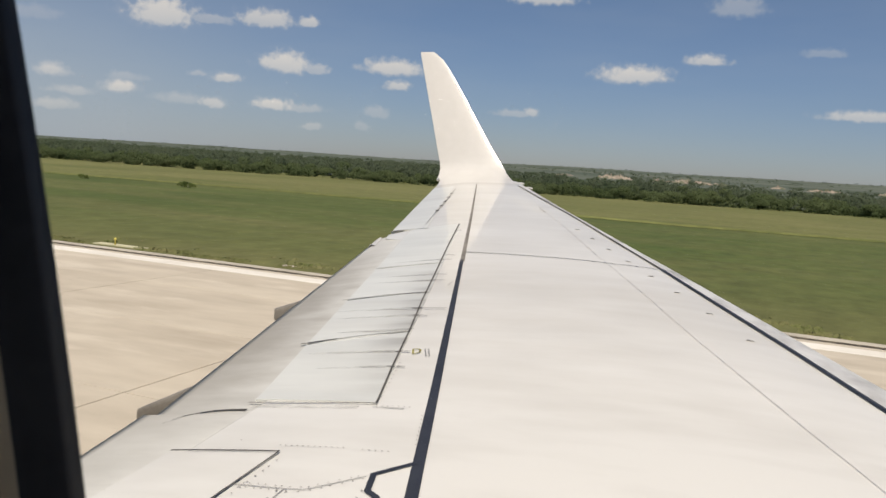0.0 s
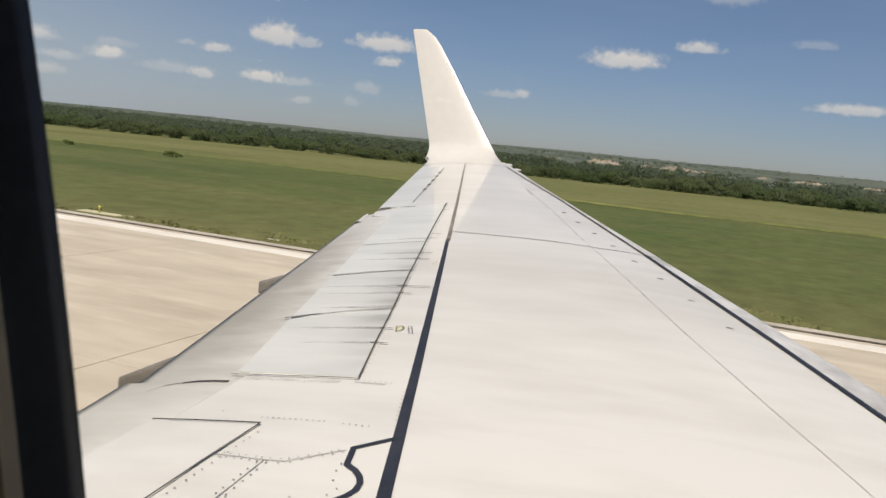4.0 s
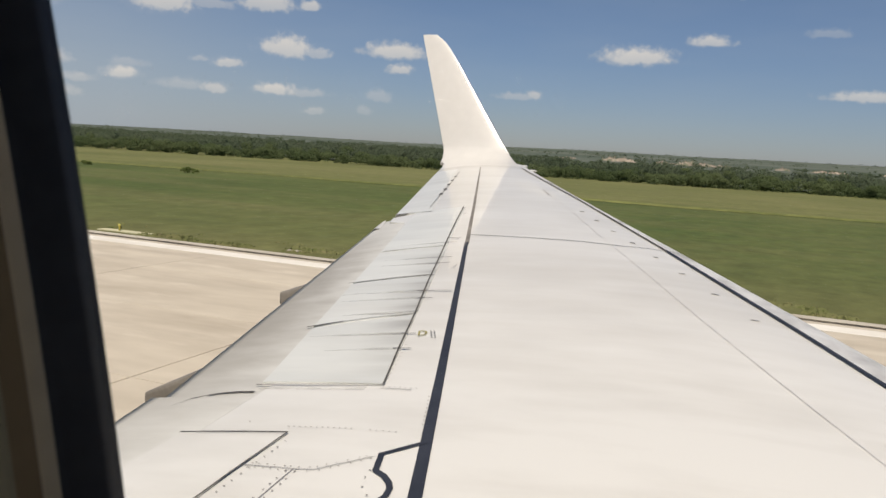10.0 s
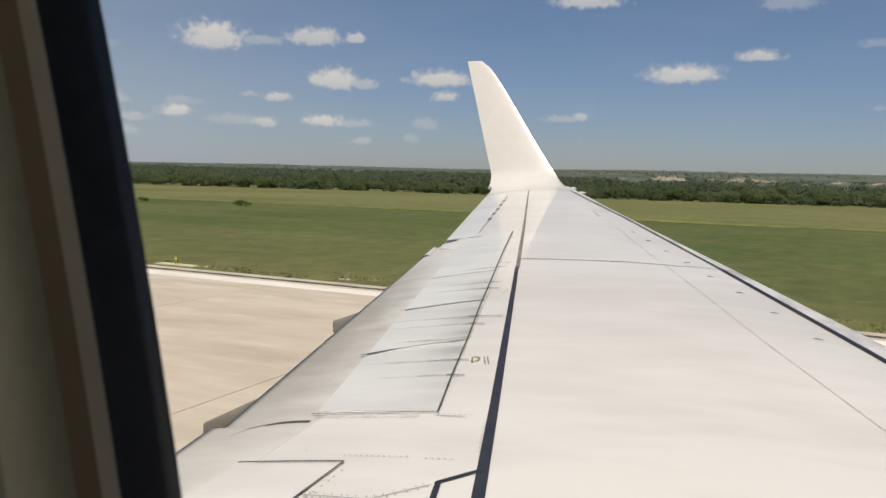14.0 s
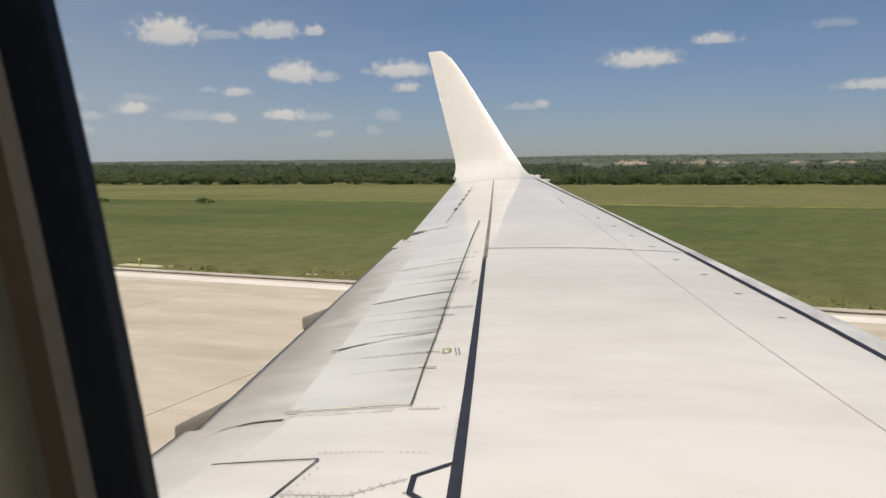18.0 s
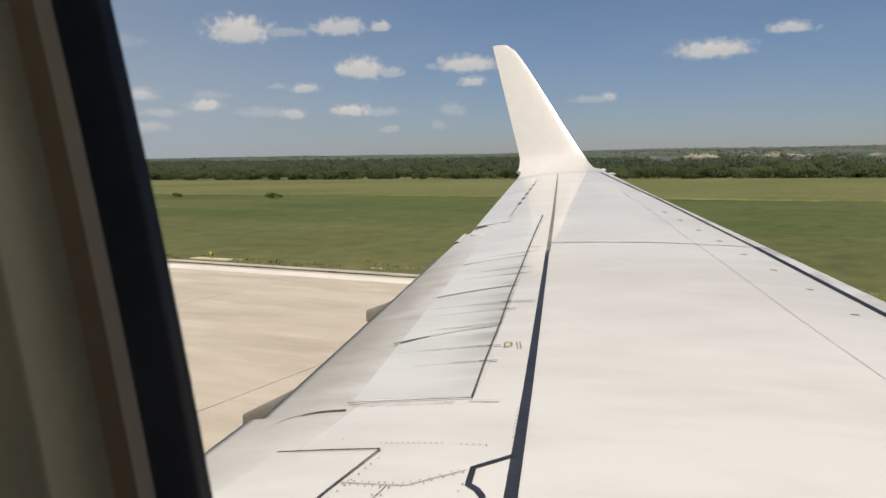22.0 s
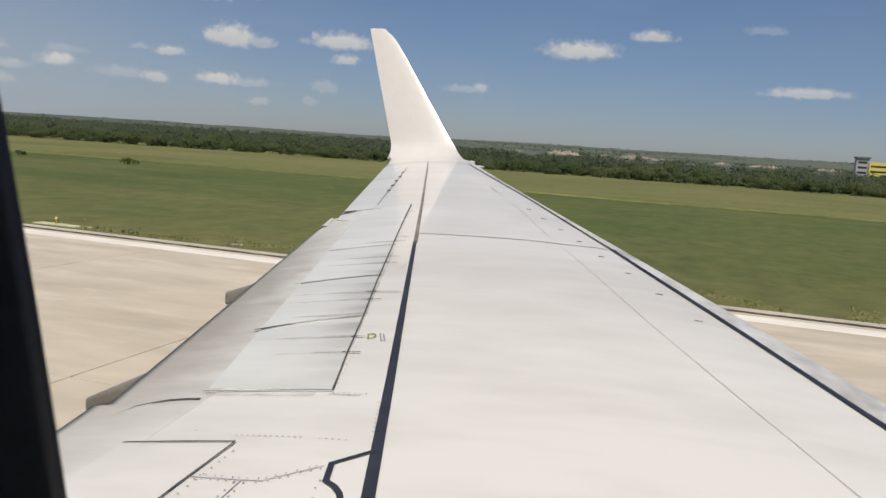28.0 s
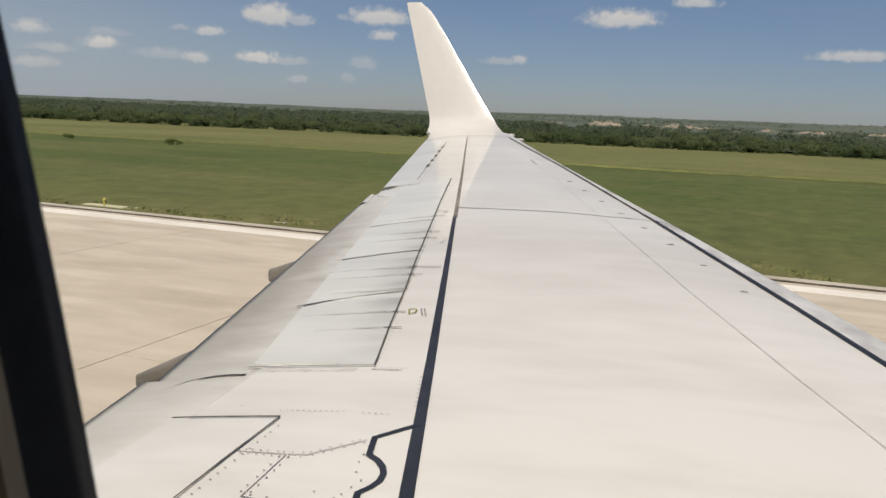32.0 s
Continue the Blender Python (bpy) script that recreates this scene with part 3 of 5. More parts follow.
def fairing(y, x_end, z_top, tall):
    """A canoe-shaped flap track fairing whose drooped blunt end shows behind the flap."""
    verts, sides = [], 16
    # along, half width, height, rise of the top over the end
    tip = flap_tip(y)
    run, lift = tip.x - x_end, tip.z - z_top - 0.025
    # along, half width, height, rise of the top over the end
    secs = [(0.0, 0.030, tall, 0.0), (0.02, 0.040, tall + 0.01, 0.02 * lift / run), (0.5 * run, 0.060, tall + 0.05, 0.5 * lift), (run, 0.085, 0.20, lift)]
    secs += [(run + 0.3, 0.11, 0.22, lift - 0.07), (run + 0.8, 0.14, 0.26, lift - 0.10), (run + 1.3, 0.13, 0.26, lift - 0.12), (run + 1.8, 0.08, 0.18, lift - 0.15), (run + 2.2, 0.01, 0.03, lift - 0.20)]
    for d, w, h, up in secs:
        for k in range(sides):
            a = 2 * math.pi * (k + 0.5) / sides
            sx, sz = math.cos(a), math.sin(a)
            sx, sz = math.copysign(abs(sx) ** 0.5, sx), math.copysign(abs(sz) ** 0.5, sz)
            verts.append(Vector((x_end + d, y + sx * w, z_top + up - h / 2 + sz * h / 2)))
    faces = [(i * sides + k, i * sides + (k + 1) % sides, (i + 1) * sides + (k + 1) % sides, (i + 1) * sides + k) for i in range(len(secs) - 1) for k in range(sides)]
    faces += [tuple(range(sides))[::-1], tuple(range((len(secs) - 1) * sides, len(secs) * sides))]
    part("flap_track_fairing", mesh_of("flap_track_fairing", verts, faces, FAIR, False), wing, "dark grey canoe-shaped flap track fairing")


fairing(6.4, -4.143, EYE - 1.42, 0.115)
fairing(4.3, -3.828, EYE - 1.779, 0.085)

# lines, gaps and marks on the skin
def line(name, pts, width, mat, dz=0.005, label=""):
    return wing_strip(name, [at(x, y) for x, y in pts], width, mat, wing, dz, label)


line("walkway_line", [(-1.19 - 0.337 * (y - 2.89), y) for y in (0.6, 1.6, 2.6, 3.4, 4.2, 5.2, 6.2, 7.46)], (0.066, 0.036), BLACK, 0.005, "broad black walkway line")
# the bay is a half circle between two straight runs
line("walkway_branch", [(-1.284, 3.166), (-1.424, 3.015), (-1.375, 2.862), (-1.318, 2.823), (-1.271, 2.772), (-1.245, 2.724), (-1.235, 2.668), (-1.248, 2.618), (-1.277, 2.57), (-1.222, 2.404), (-1.02, 2.345)], 0.027, BLACK, 0.007, "black walkway outline with a half-round bay")
wing_strip("slat_gap", [(c_slat(y), y) for y in (0.6, 3, 5.5, 7.8)], (0.042, 0.036), BLACK, wing, 0.011, "dark slat gap line")
wing_strip("slat_gap", [(c_slat(y), y) for y in (7.8, 9, 10.8, 12.5, 14.1)], (0.022, 0.014), GAP, wing, 0.011)
line("panel_seam", [(-2.84, 7.83), (-2.0, 7.73), (-1.277, 7.68), (-0.9, 7.78)], 0.014, GAP)
SEAM = material("seam_grey", (0.34, 0.33, 0.32), (0.48, 0.47, 0.46), 6.0, 0.6)
wing_strip("spar_seam", [(0.290, 2.6), (0.304, 3.357), (0.311, 3.8), (0.317, 4.5), (0.319, 5.4), (0.315, 6.4), (0.313, 7.34), (0.315, 8.13), (0.305, 9.6), (0.31, 11.5)], 0.0045, material("faint_seam", (0.42, 0.41, 0.40), (0.60, 0.59, 0.58), 9.0, 0.6), wing)
line("spoiler_hinge", [(-1.827, 3.843), (-2.006, 4.4), (-2.228, 5.135), (-2.517, 6.04), (-2.893, 7.29), (-3.561, 9.54)], (0.011, 0.014), GAP, 0.012)
line("spoiler_edge", [(-1.822, 3.835), (-2.2, 3.815), (-2.61, 3.805)], 0.010, GAP, 0.010)
line("spoiler_edge", [(-2.228, 5.135), (-2.57, 5.02), (-2.72, 4.957)], (0.006, 0.008), GAP, 0.012)
line("spoiler_edge", [(-2.70, 4.965), (-2.93, 4.865)], (0.018, 0.022), GAP, 0.0128)
line("spoiler_edge", [(-2.56, 6.23), (-3.25, 6.035)], 0.010, GAP, 0.012)
line("spoiler_edge", [(-2.90, 7.315), (-3.51, 7.195)], 0.010, GAP, 0.012)
line("spoiler_edge", [(-3.36, 7.225), (-3.51, 7.195)], 0.017, GAP, 0.0128)
line("aileron_edge", [(-3.9, 9.36), (-4.44, 9.41)], 0.016, GAP, 0.012)
line("aileron_edge", [(-4.20, 9.385), (-4.43, 9.41)], (0.03, 0.07), GAP, 0.0128)
SPAR = material("spar_gap_brown", (0.11, 0.10, 0.09), (0.27, 0.25, 0.225), 4.0, 0.7)
line("spar_gap", [(-2.695, 7.38), (-3.475, 9.69), (-4.97, 14.06)], (0.042, 0.018), SPAR, 0.005)
line("panel_seam", [(-2.574, 3.12), (-1.985, 3.16)], 0.016, GAP, 0.012)
line("panel_seam", [(-1.985, 3.16), (-1.989, 2.74), (-1.982, 2.37), (-1.98, 0.9)], 0.009, GAP, 0.012)
line("spoiler_edge", [(-1.822, 3.79), (-1.64, 3.785)], 0.006, GROOVE, 0.006)
# the aileron's hinge line: a groove inboard, then white covers between dark bolts
def aileron_hinge(y):
    return -4.085 - 0.28 * (y - 9.7)


line("aileron_groove", [(aileron_hinge(y), y) for y in (9.7, 10.2, 10.75)], 0.008, GROOVE, 0.013)
for k in range(5):
    y = 10.78 + 0.48 * k
    line("aileron_hinge_bolt", [(aileron_hinge(y), y), (aileron_hinge(y + 0.1), y + 0.1)], 0.05, GAP, 0.014)
    if k < 4:
        line("aileron_hinge_cover", [(aileron_hinge(y + 0.13) - 0.01, y + 0.13), (aileron_hinge(y + 0.48) - 0.01, y + 0.45)], 0.036, WHITE, 0.0145)
line("aileron_groove", [(aileron_hinge(y), y) for y in (12.9, 13.4)], 0.012, GROOVE, 0.013)


def on_flap(x, y, dz):
    root, tip = on_wing(0.90, y, -0.014), flap_tip(y)
    t = min(1.0, max(0.0, (root.x - x) / (root.x - tip.x)))
    return Vector((x, y, root.z + (tip.z - root.z) * t**1.25 + dz))


gap_path = [(-2.56, 3.715, 0.013), (-2.66, 3.713, 0.012), (-2.76, 3.70, 0.010), (-2.84, 3.67, 0.007), (-2.90, 3.60, 0.005), (-2.95, 3.50, 0.003)]
gap_verts = [on_flap(x, y + side * w, 0.006) for x, y, w in gap_path for side in (1, -1)]
part("flap_gap", mesh_of("flap_gap", gap_verts, [(2 * k, 2 * k + 1, 2 * k + 3, 2 * k + 2) for k in range(len(gap_path) - 1)], GAP), wing)
cap_path = [8.72, 8.85, 8.98, 9.11, 9.245]
cap_verts = []
for k, y in enumerate(cap_path):
    for back, up in ((0.10 - 0.012 * k, 0.004), (0.045, 0.022), (0.0, 0.010), (0.0, -0.012)):
        cap_verts.append(on_flap(flap_tip(y).x + back, y, up))
part("flap_end_cap", mesh_of("flap_end_cap", cap_verts, grid_faces(5, 4), WHITE), wing, "white cap on the flap's outer rear corner")
line("panel_outline", [(-2.82, 10.86), (-3.03, 11.33), (-2.79, 11.56)], 0.012, SEAM, 0.006)
line("access_seam", [(-1.985, 2.82), (-1.736, 2.817), (-1.643, 2.824), (-1.447, 2.989)], 0.005, GROOVE)
line("access_seam", [(-1.736, 2.817), (-1.721, 2.472), (-1.492, 2.445), (-1.24, 2.425)], 0.005, GROOVE)
line("access_seam", [(-1.492, 2.445), (-1.506, 2.05)], 0.005, GROOVE)

def pod(name, at_x, at_y, at_z, lx, ly, lz, mat):
    bm = bmesh.new()
    bmesh.ops.create_uvsphere(bm, u_segments=14, v_segments=9, radius=1.0)
    for q in bm.verts:
        q.co = Vector((at_x + q.co.x * lx, at_y + q.co.y * ly, at_z + q.co.z * lz))
    part(name, from_bm(name, bm, mat, True), wing)


pod("position_light", -6.12, 15.2, EYE - 0.30, 0.11, 0.13, 0.055, WHITE)
pod("tip_light", -4.24, 14.93, EYE - 0.33, 0.09, 0.13, 0.025, WHITE)
pod("tip_light", -4.45, 15.1, EYE - 0.26, 0.07, 0.08, 0.03, WHITE)

# hinge ticks with their soot trails
GRIME = material("grime", (0.20, 0.185, 0.165), (0.34, 0.325, 0.30), 3.0, 0.6, stretch=(0.6, 5, 1), fine=14)


thin(GRIME, 0.26, 5.0, (1, 4, 1))
for y, fore, aft in ((4.42, 0.07, 0.05), (4.70, 0.06, 0.04), (5.52, 0.07, 0.04), (5.72, 0.20, 0.08), (6.63, 0.09, 0.05), (6.85, 0.09, 0.04), (7.45, 0.08, 0.04), (7.65, 0.09, 0.03), (9.05, 0.06, 0.03)):
    x = -1.825 - 0.301 * (y - 3.84)
    line("hinge_tick", [(x + fore, y), (x - aft, y - 0.005)], 0.011, GAP, 0.0125)
for y, run, w in ((4.42, 0.45, 0.05), (4.70, 0.62, 0.07), (5.16, 0.5, 0.09), (5.52, 0.6, 0.07), (5.72, 0.66, 0.10), (6.2, 0.4, 0.06), (6.63, 0.5, 0.07), (6.85, 0.5, 0.06), (7.45, 0.45, 0.05)):
    x = -1.835 - 0.301 * (y - 3.84)
    for k in range(2):
        line("soot_trail", [(x + 0.01, y), (x - run * (0.5 - 0.1 * k), y - 0.02), (x - run * (1.1 - 0.4 * k), y - 0.05)], (w * (1.1 - 0.45 * k), 0.01), GRIME, 0.0100 + 0.0006 * k)
line("soot_trail", [(-1.9, 3.775), (-2.2, 3.765), (-2.55, 3.76)], (0.05, 0.05), GRIME, 0.006)

FITTING = material("fitting_grey", (0.40, 0.40, 0.39), (0.50, 0.50, 0.49), 8.0, 0.5)
# fuel-tank vents and small fittings along the front spar
for x, y in ((-2.071, 9.619), (-1.776, 9.061), (-1.478, 8.484), (-1.186, 7.932), (-0.888, 7.349), (-0.597, 6.802), (-0.304, 6.223), (-0.004, 5.628)):
    c, yy = at(x, y)
    p = on_wing(c, yy)
    verts = []
    for k in range(9):
        a = math.pi * k / 8
        verts += [p + Vector((0.032 * math.cos(a) - 0.012, 0.032 * math.sin(a) * 0.8, 0.003)), p + Vector((0.02 * math.cos(a) - 0.012, 0.02 * math.sin(a) * 0.8, 0.008))]
    faces = [(2 * k, 2 * k + 2, 2 * k + 3, 2 * k + 1) for k in range(8)] + [tuple(2 * k + 1 for k in range(9))]
    part("drain_fitting", mesh_of("drain_fitting", verts, faces, FITTING), wing)

# rivet rows
RIVET = material("rivet_grey", (0.17, 0.16, 0.145), (0.30, 0.285, 0.26), 9.0, 0.6)


def rivets(rows, r=0.006):
    verts, faces = [], []
    for (x0, y0), (x1, y1), n in rows:
        for k in range(n):
            t = k / max(1, n - 1)
            p = on_wing(*at(x0 + (x1 - x0) * t, y0 + (y1 - y0) * t), 0.006)
            b = len(verts)
            verts += [p + Vector((r * math.cos(2 * math.pi * q / 6), r * math.sin(2 * math.pi * q / 6), 0)) for q in range(6)]
            faces.append(tuple(range(b, b + 6)))
    ob = part("rivet_rows", mesh_of("rivet_rows", verts, faces, RIVET, False), wing, "rows of dark flush rivets")
    tagged(ob, kind="stuff")


def rivet_seam(pts, spacing, offsets, r=0.0045):
    """Rows of rivets along a seam, at distances to its sides."""
    rows, rng = [], random.Random(len(pts) * 7 + int(spacing * 1000))
    for (x0, y0), (x1, y1) in zip(pts, pts[1:]):
        d = Vector((x1 - x0, y1 - y0))
        n = Vector((-d.y, d.x)).normalized()
        for o in offsets:
            count = max(2, round(d.length / spacing))
            for k in range(count):
                t = (k + 0.35 + rng.uniform(0, 0.3)) / count
                p = (x0 + d.x * t + n.x * o, y0 + d.y * t + n.y * o)
                rows.append((p, p, 1))
    rivets(rows, r)


rivet_seam([(-1.975, 2.82), (-1.736, 2.817), (-1.643, 2.824), (-1.447, 2.989)], 0.042, (0.019, -0.019))
rivet_seam([(-1.736, 2.817), (-1.721, 2.472)], 0.062, (0.022, -0.022), 0.0055)
rivet_seam([(-1.721, 2.472), (-1.492, 2.445), (-1.24, 2.425)], 0.07, (0.02, -0.02), 0.0055)
rivet_seam([(-1.492, 2.445), (-1.506, 2.05)], 0.06, (0.02, -0.02), 0.0055)
rivet_seam([(-1.985, 3.1), (-1.982, 2.37), (-1.98, 1.9)], 0.055, (0.045,), 0.0055)
rivets([((-2.03, 3.24), (-1.70, 3.255), 12), ((-1.60, 3.25), (-1.47, 3.25), 5), ((-1.41, 2.93), (-1.39, 2.80), 3), ((-1.31, 2.66), (-1.335, 2.55), 3),
        ((-1.81, 3.815), (-1.62, 3.81), 7), ((-1.85, 3.95), (-2.0, 4.5), 9), ((-1.50, 3.7), (-1.38, 3.35), 8), ((-2.4, 3.74), (-2.0, 3.75), 5),
        ((-2.28, 3.28), (-2.28, 3.28), 1), ((-1.40, 2.86), (-1.36, 2.72), 2), ((-1.45, 2.55), (-1.35, 2.52), 2)], 0.005)

# placard: an outlined letter and two short lines of unreadable print
OLIVE = material("placard_olive", (0.22, 0.20, 0.05), (0.30, 0.27, 0.07), 8.0, 0.5)
def wing_ring(name, pts, width, mat):
    return wing_strip(name, [at(x, y) for x, y in pts], width, mat, wing, 0.008, "olive letter D placard")


foot_d, head_d = Vector((-1.99, 4.67)), Vector((-2.025, 4.755))
bowl = [foot_d.lerp(head_d, 0.5 + 0.5 * math.cos(a)) + Vector((0.92, 0.39)) * (0.012 + 0.036 * math.sin(a)) for a in (math.pi * k / 8 for k in range(9))]
wing_ring("placard_letter", [tuple(head_d)] + [tuple(q) for q in bowl] + [tuple(foot_d), tuple(head_d)], 0.0115, OLIVE)
for x0 in (-1.885, -1.862):
    for k in range(4):
        line("placard_print", [(x0 - 0.018 * k, 4.635 + k * 0.038), (x0 - 0.018 * k - 0.009, 4.653 + k * 0.038)], 0.009, GROOVE, 0.007)
for y0, x0 in ((6.45, -2.53), (7.6, -2.94)):
    for k in range(3):
        line("placard_print", [(x0 + 0.05, y0 + k * 0.045), (x0 + 0.05, y0 + 0.03 + k * 0.045)], 0.014, SEAM, 0.007)

# ---------------------------------------------------------------- fuselage side, window and cabin
def rounded_loop(x0, x1, z0, z1, r, n=8):
    pts = []
    for cx, cz, a0 in ((x1 - r, z1 - r, 0), (x0 + r, z1 - r, 90), (x0 + r, z0 + r, 180), (x1 - r, z0 + r, 270)):
        for k in range(n + 1):
            a = radians(a0 + 90 * k / n)
            pts.append((cx + r * math.cos(a), cz + r * math.sin(a)))
        if a0 in (90, 270):
            x_side = x0 if a0 == 90 else x1
            a, b = (z1 - r, z0 + r) if a0 == 90 else (z0 + r, z1 - r)
            pts += [(x_side, a + (b - a) * k / 12) for k in range(1, 12)]
    return pts


def wall_y(z):
    """The window's plane leans out towards its foot."""
    return 0.3402 - 0.047 * (z - EYE)


def window_ring(name, rings, mat, label=""):
    """A ring round the opening: steps of (outward, towards the cabin)."""
    verts, faces, n = [], [], 58
    for o, d in rings:
        for x, z in rounded_loop(-0.3570 - o, 0.13 + o, EYE - 0.34 - o, EYE + 0.30 + o, 0.10 + o):
            h = min(max(z - EYE, -0.25), 0.2)
            verts.append(Vector((x - 0.161 * h - 0.12 * (h + 0.06) ** 2, min(wall_y(z) - d, -1.5 + math.sqrt(1.86**2 - (z - EYE + 0.12) ** 2)), z)))
    for i in range(len(rings) - 1):
        for k in range(n):
            a, b = i * n + k, i * n + (k + 1) % n
            faces.append((a, b, b + n, a + n))
    return part(name, mesh_of(name, verts, faces, mat), airliner, label)


window_ring("window_seal", [(0.05, -0.02), (0.012, -0.004), (0.0, 0.0), (0.003, 0.010), (0.012, 0.022), (0.016, 0.03)], RUBBER, "black rubber window seal")
window_ring("window_trim", [(0.0155, 0.0295), (0.0175, 0.0325), (0.0215, 0.0365)], TRIM, "beige plastic window surround")
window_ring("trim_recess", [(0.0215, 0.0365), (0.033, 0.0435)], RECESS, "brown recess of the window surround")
window_ring("cabin_lining", [(0.033, 0.0435), (0.042, 0.050), (0.075, 0.055), (0.0775, 0.053), (0.080, 0.0555), (0.2, 0.065), (0.6, 0.07)], LINING, "grey-beige cabin sidewall panel")
window_ring("pane_seal", [(0.05, -0.012), (0.02, -0.012)], RUBBER)
PANE = bpy.data.materials.new("acrylic_pane")
PANE.use_nodes = True
pn = PANE.node_tree
pn.nodes.clear()
p_out, p_mix, p_clear, p_gloss, p_fres = (pn.nodes.new("ShaderNode" + k) for k in ("OutputMaterial", "MixShader", "BsdfTransparent", "BsdfGlossy", "Fresnel"))
p_gloss.inputs["Roughness"].default_value, p_fres.inputs[0].default_value = 0.03, 1.04
pn.links.new(p_fres.outputs[0], p_mix.inputs[0])
pn.links.new(p_clear.outputs[0], p_mix.inputs[1])
pn.links.new(p_gloss.outputs[0], p_mix.inputs[2])
pn.links.new(p_mix.outputs[0], p_out.inputs[0])
loop = rounded_loop(-0.40, 0.15, EYE - 0.34, EYE + 0.30, 0.10)
sheet_pane = part("window_glass", mesh_of("window_glass", [Vector((x, wall_y(z) + 0.008, z)) for x, z in loop], [tuple(range(58))], PANE, False), airliner, "clear acrylic window pane")
sheet_pane.visible_shadow = False


def build_fuselage():
    zc0, yc0, R = EYE - 0.12, -1.5, 1.9
    def arc(a0, a1, x0, x1, name, r, mat, inward=False):
        verts, faces, n = [], [], 40
        for x in (x0, x1):
            for k in range(n + 1):
                a = radians(a0 + (a1 - a0) * k / n)
                verts.append(Vector((x, yc0 + r * math.cos(a), zc0 + r * math.sin(a))))
        for k in range(n):
            faces.append((k, k + 1, n + 2 + k, n + 1 + k))
        me = mesh_of(name, verts, faces, mat)
        return part(name, me, airliner)
    # the skin, open only round the window
    # the far side has its own row of windows, through which daylight enters
    arc(0, 170, -7.0, -0.75, "fuselage_skin", R, WHITE)
    arc(182, 360, -7.0, -0.75, "fuselage_skin", R, WHITE)
    for k in range(13):
        arc(170, 182, -7.0 + k * 0.5, -7.0 + k * 0.5 + 0.22, "window_post", R, WHITE)
    # added area lamp, never in view, along that row to brighten the cabin lining
    lamp = new("cabin_fill", bpy.data.lights.new("cabin_fill", "AREA"))
    lamp.data.shape, lamp.data.size, lamp.data.size_y, lamp.data.energy, lamp.data.color = "RECTANGLE", 6.0, 0.36, 66.0, (1.0, 0.95, 0.86)
    lamp.matrix_world = look((-3.9, yc0 - R + 0.06, zc0), (-3.0, 0.3, zc0 + 0.1))
    arc(0, 360, 0.55, 8.0, "fuselage_skin", R, WHITE)
    arc(28.3, 338.4, -0.75, 0.55, "fuselage_skin", R, WHITE)
    for x in (-7.0, 8.0):
        bm = bmesh.new()
        vs = [bm.verts.new((x, yc0 + R * math.cos(2 * math.pi * k / 48), zc0 + R * math.sin(2 * math.pi * k / 48))) for k in range(48)]
        bm.faces.new(vs)
        part("bulkhead", from_bm("bulkhead", bm, LINING), airliner)
    # the outer frame that joins the skin to the window
    verts, faces = [], []
    n = 58
    inner = rounded_loop(-0.45, 0.21, EYE - 0.40, EYE + 0.36, 0.16)
    outer = []
    for x, z in inner:
        cx, cz = (x + 0.105) / 0.27, (z - EYE + 0.02) / 0.35
        k = max(abs(cx), abs(cz))
        outer.append((-0.1 + cx / k * 0.66, EYE - 0.02 + cz / k * 0.8))
    verts = [Vector((x, wall_y(z) + 0.03, z)) for x, z in inner] + [Vector((x, min(0.42, yc0 + math.sqrt(max(0.01, R * R - (z - zc0) ** 2))), z)) for x, z in outer]
    for k in range(n):
        faces.append((k, (k + 1) % n, n + (k + 1) % n, n + k))
    part("window_belt", mesh_of("window_belt", verts, faces, WHITE), airliner)


build_fuselage()


# ---------------------------------------------------------------- ground
def ground_z(x, y):
    """Level round the runway, falling gently to the trees, then woods and hills."""
    if y < 26:
        return 0.0
    z = -0.0145 * (min(y, 285) - 26)
    if y > 285:
        d = y - 285
        far = math.hypot(x, y)
        side = min(1.0, max(0.0, (x / max(y, 1) + 1.0)))
        crest = EYE + far * math.tan(radians(0.16 + 0.30 * side + 0.10 * noise.noise(Vector((3.1 * x / y, 0.2, 5.0))) + 0.05 * noise.noise(Vector((11 * x / y, 0.7, 1.0)))))
        t = min(1.0, d / 3000)
        z = z + (crest - z) * t * t * (3 - 2 * t) + 5.0 * noise.noise(Vector((x * 0.0021, y * 0.0024, 3.0))) * min(1, d / 600) * (1 - t)
    return z


E_GRASS = 23.7


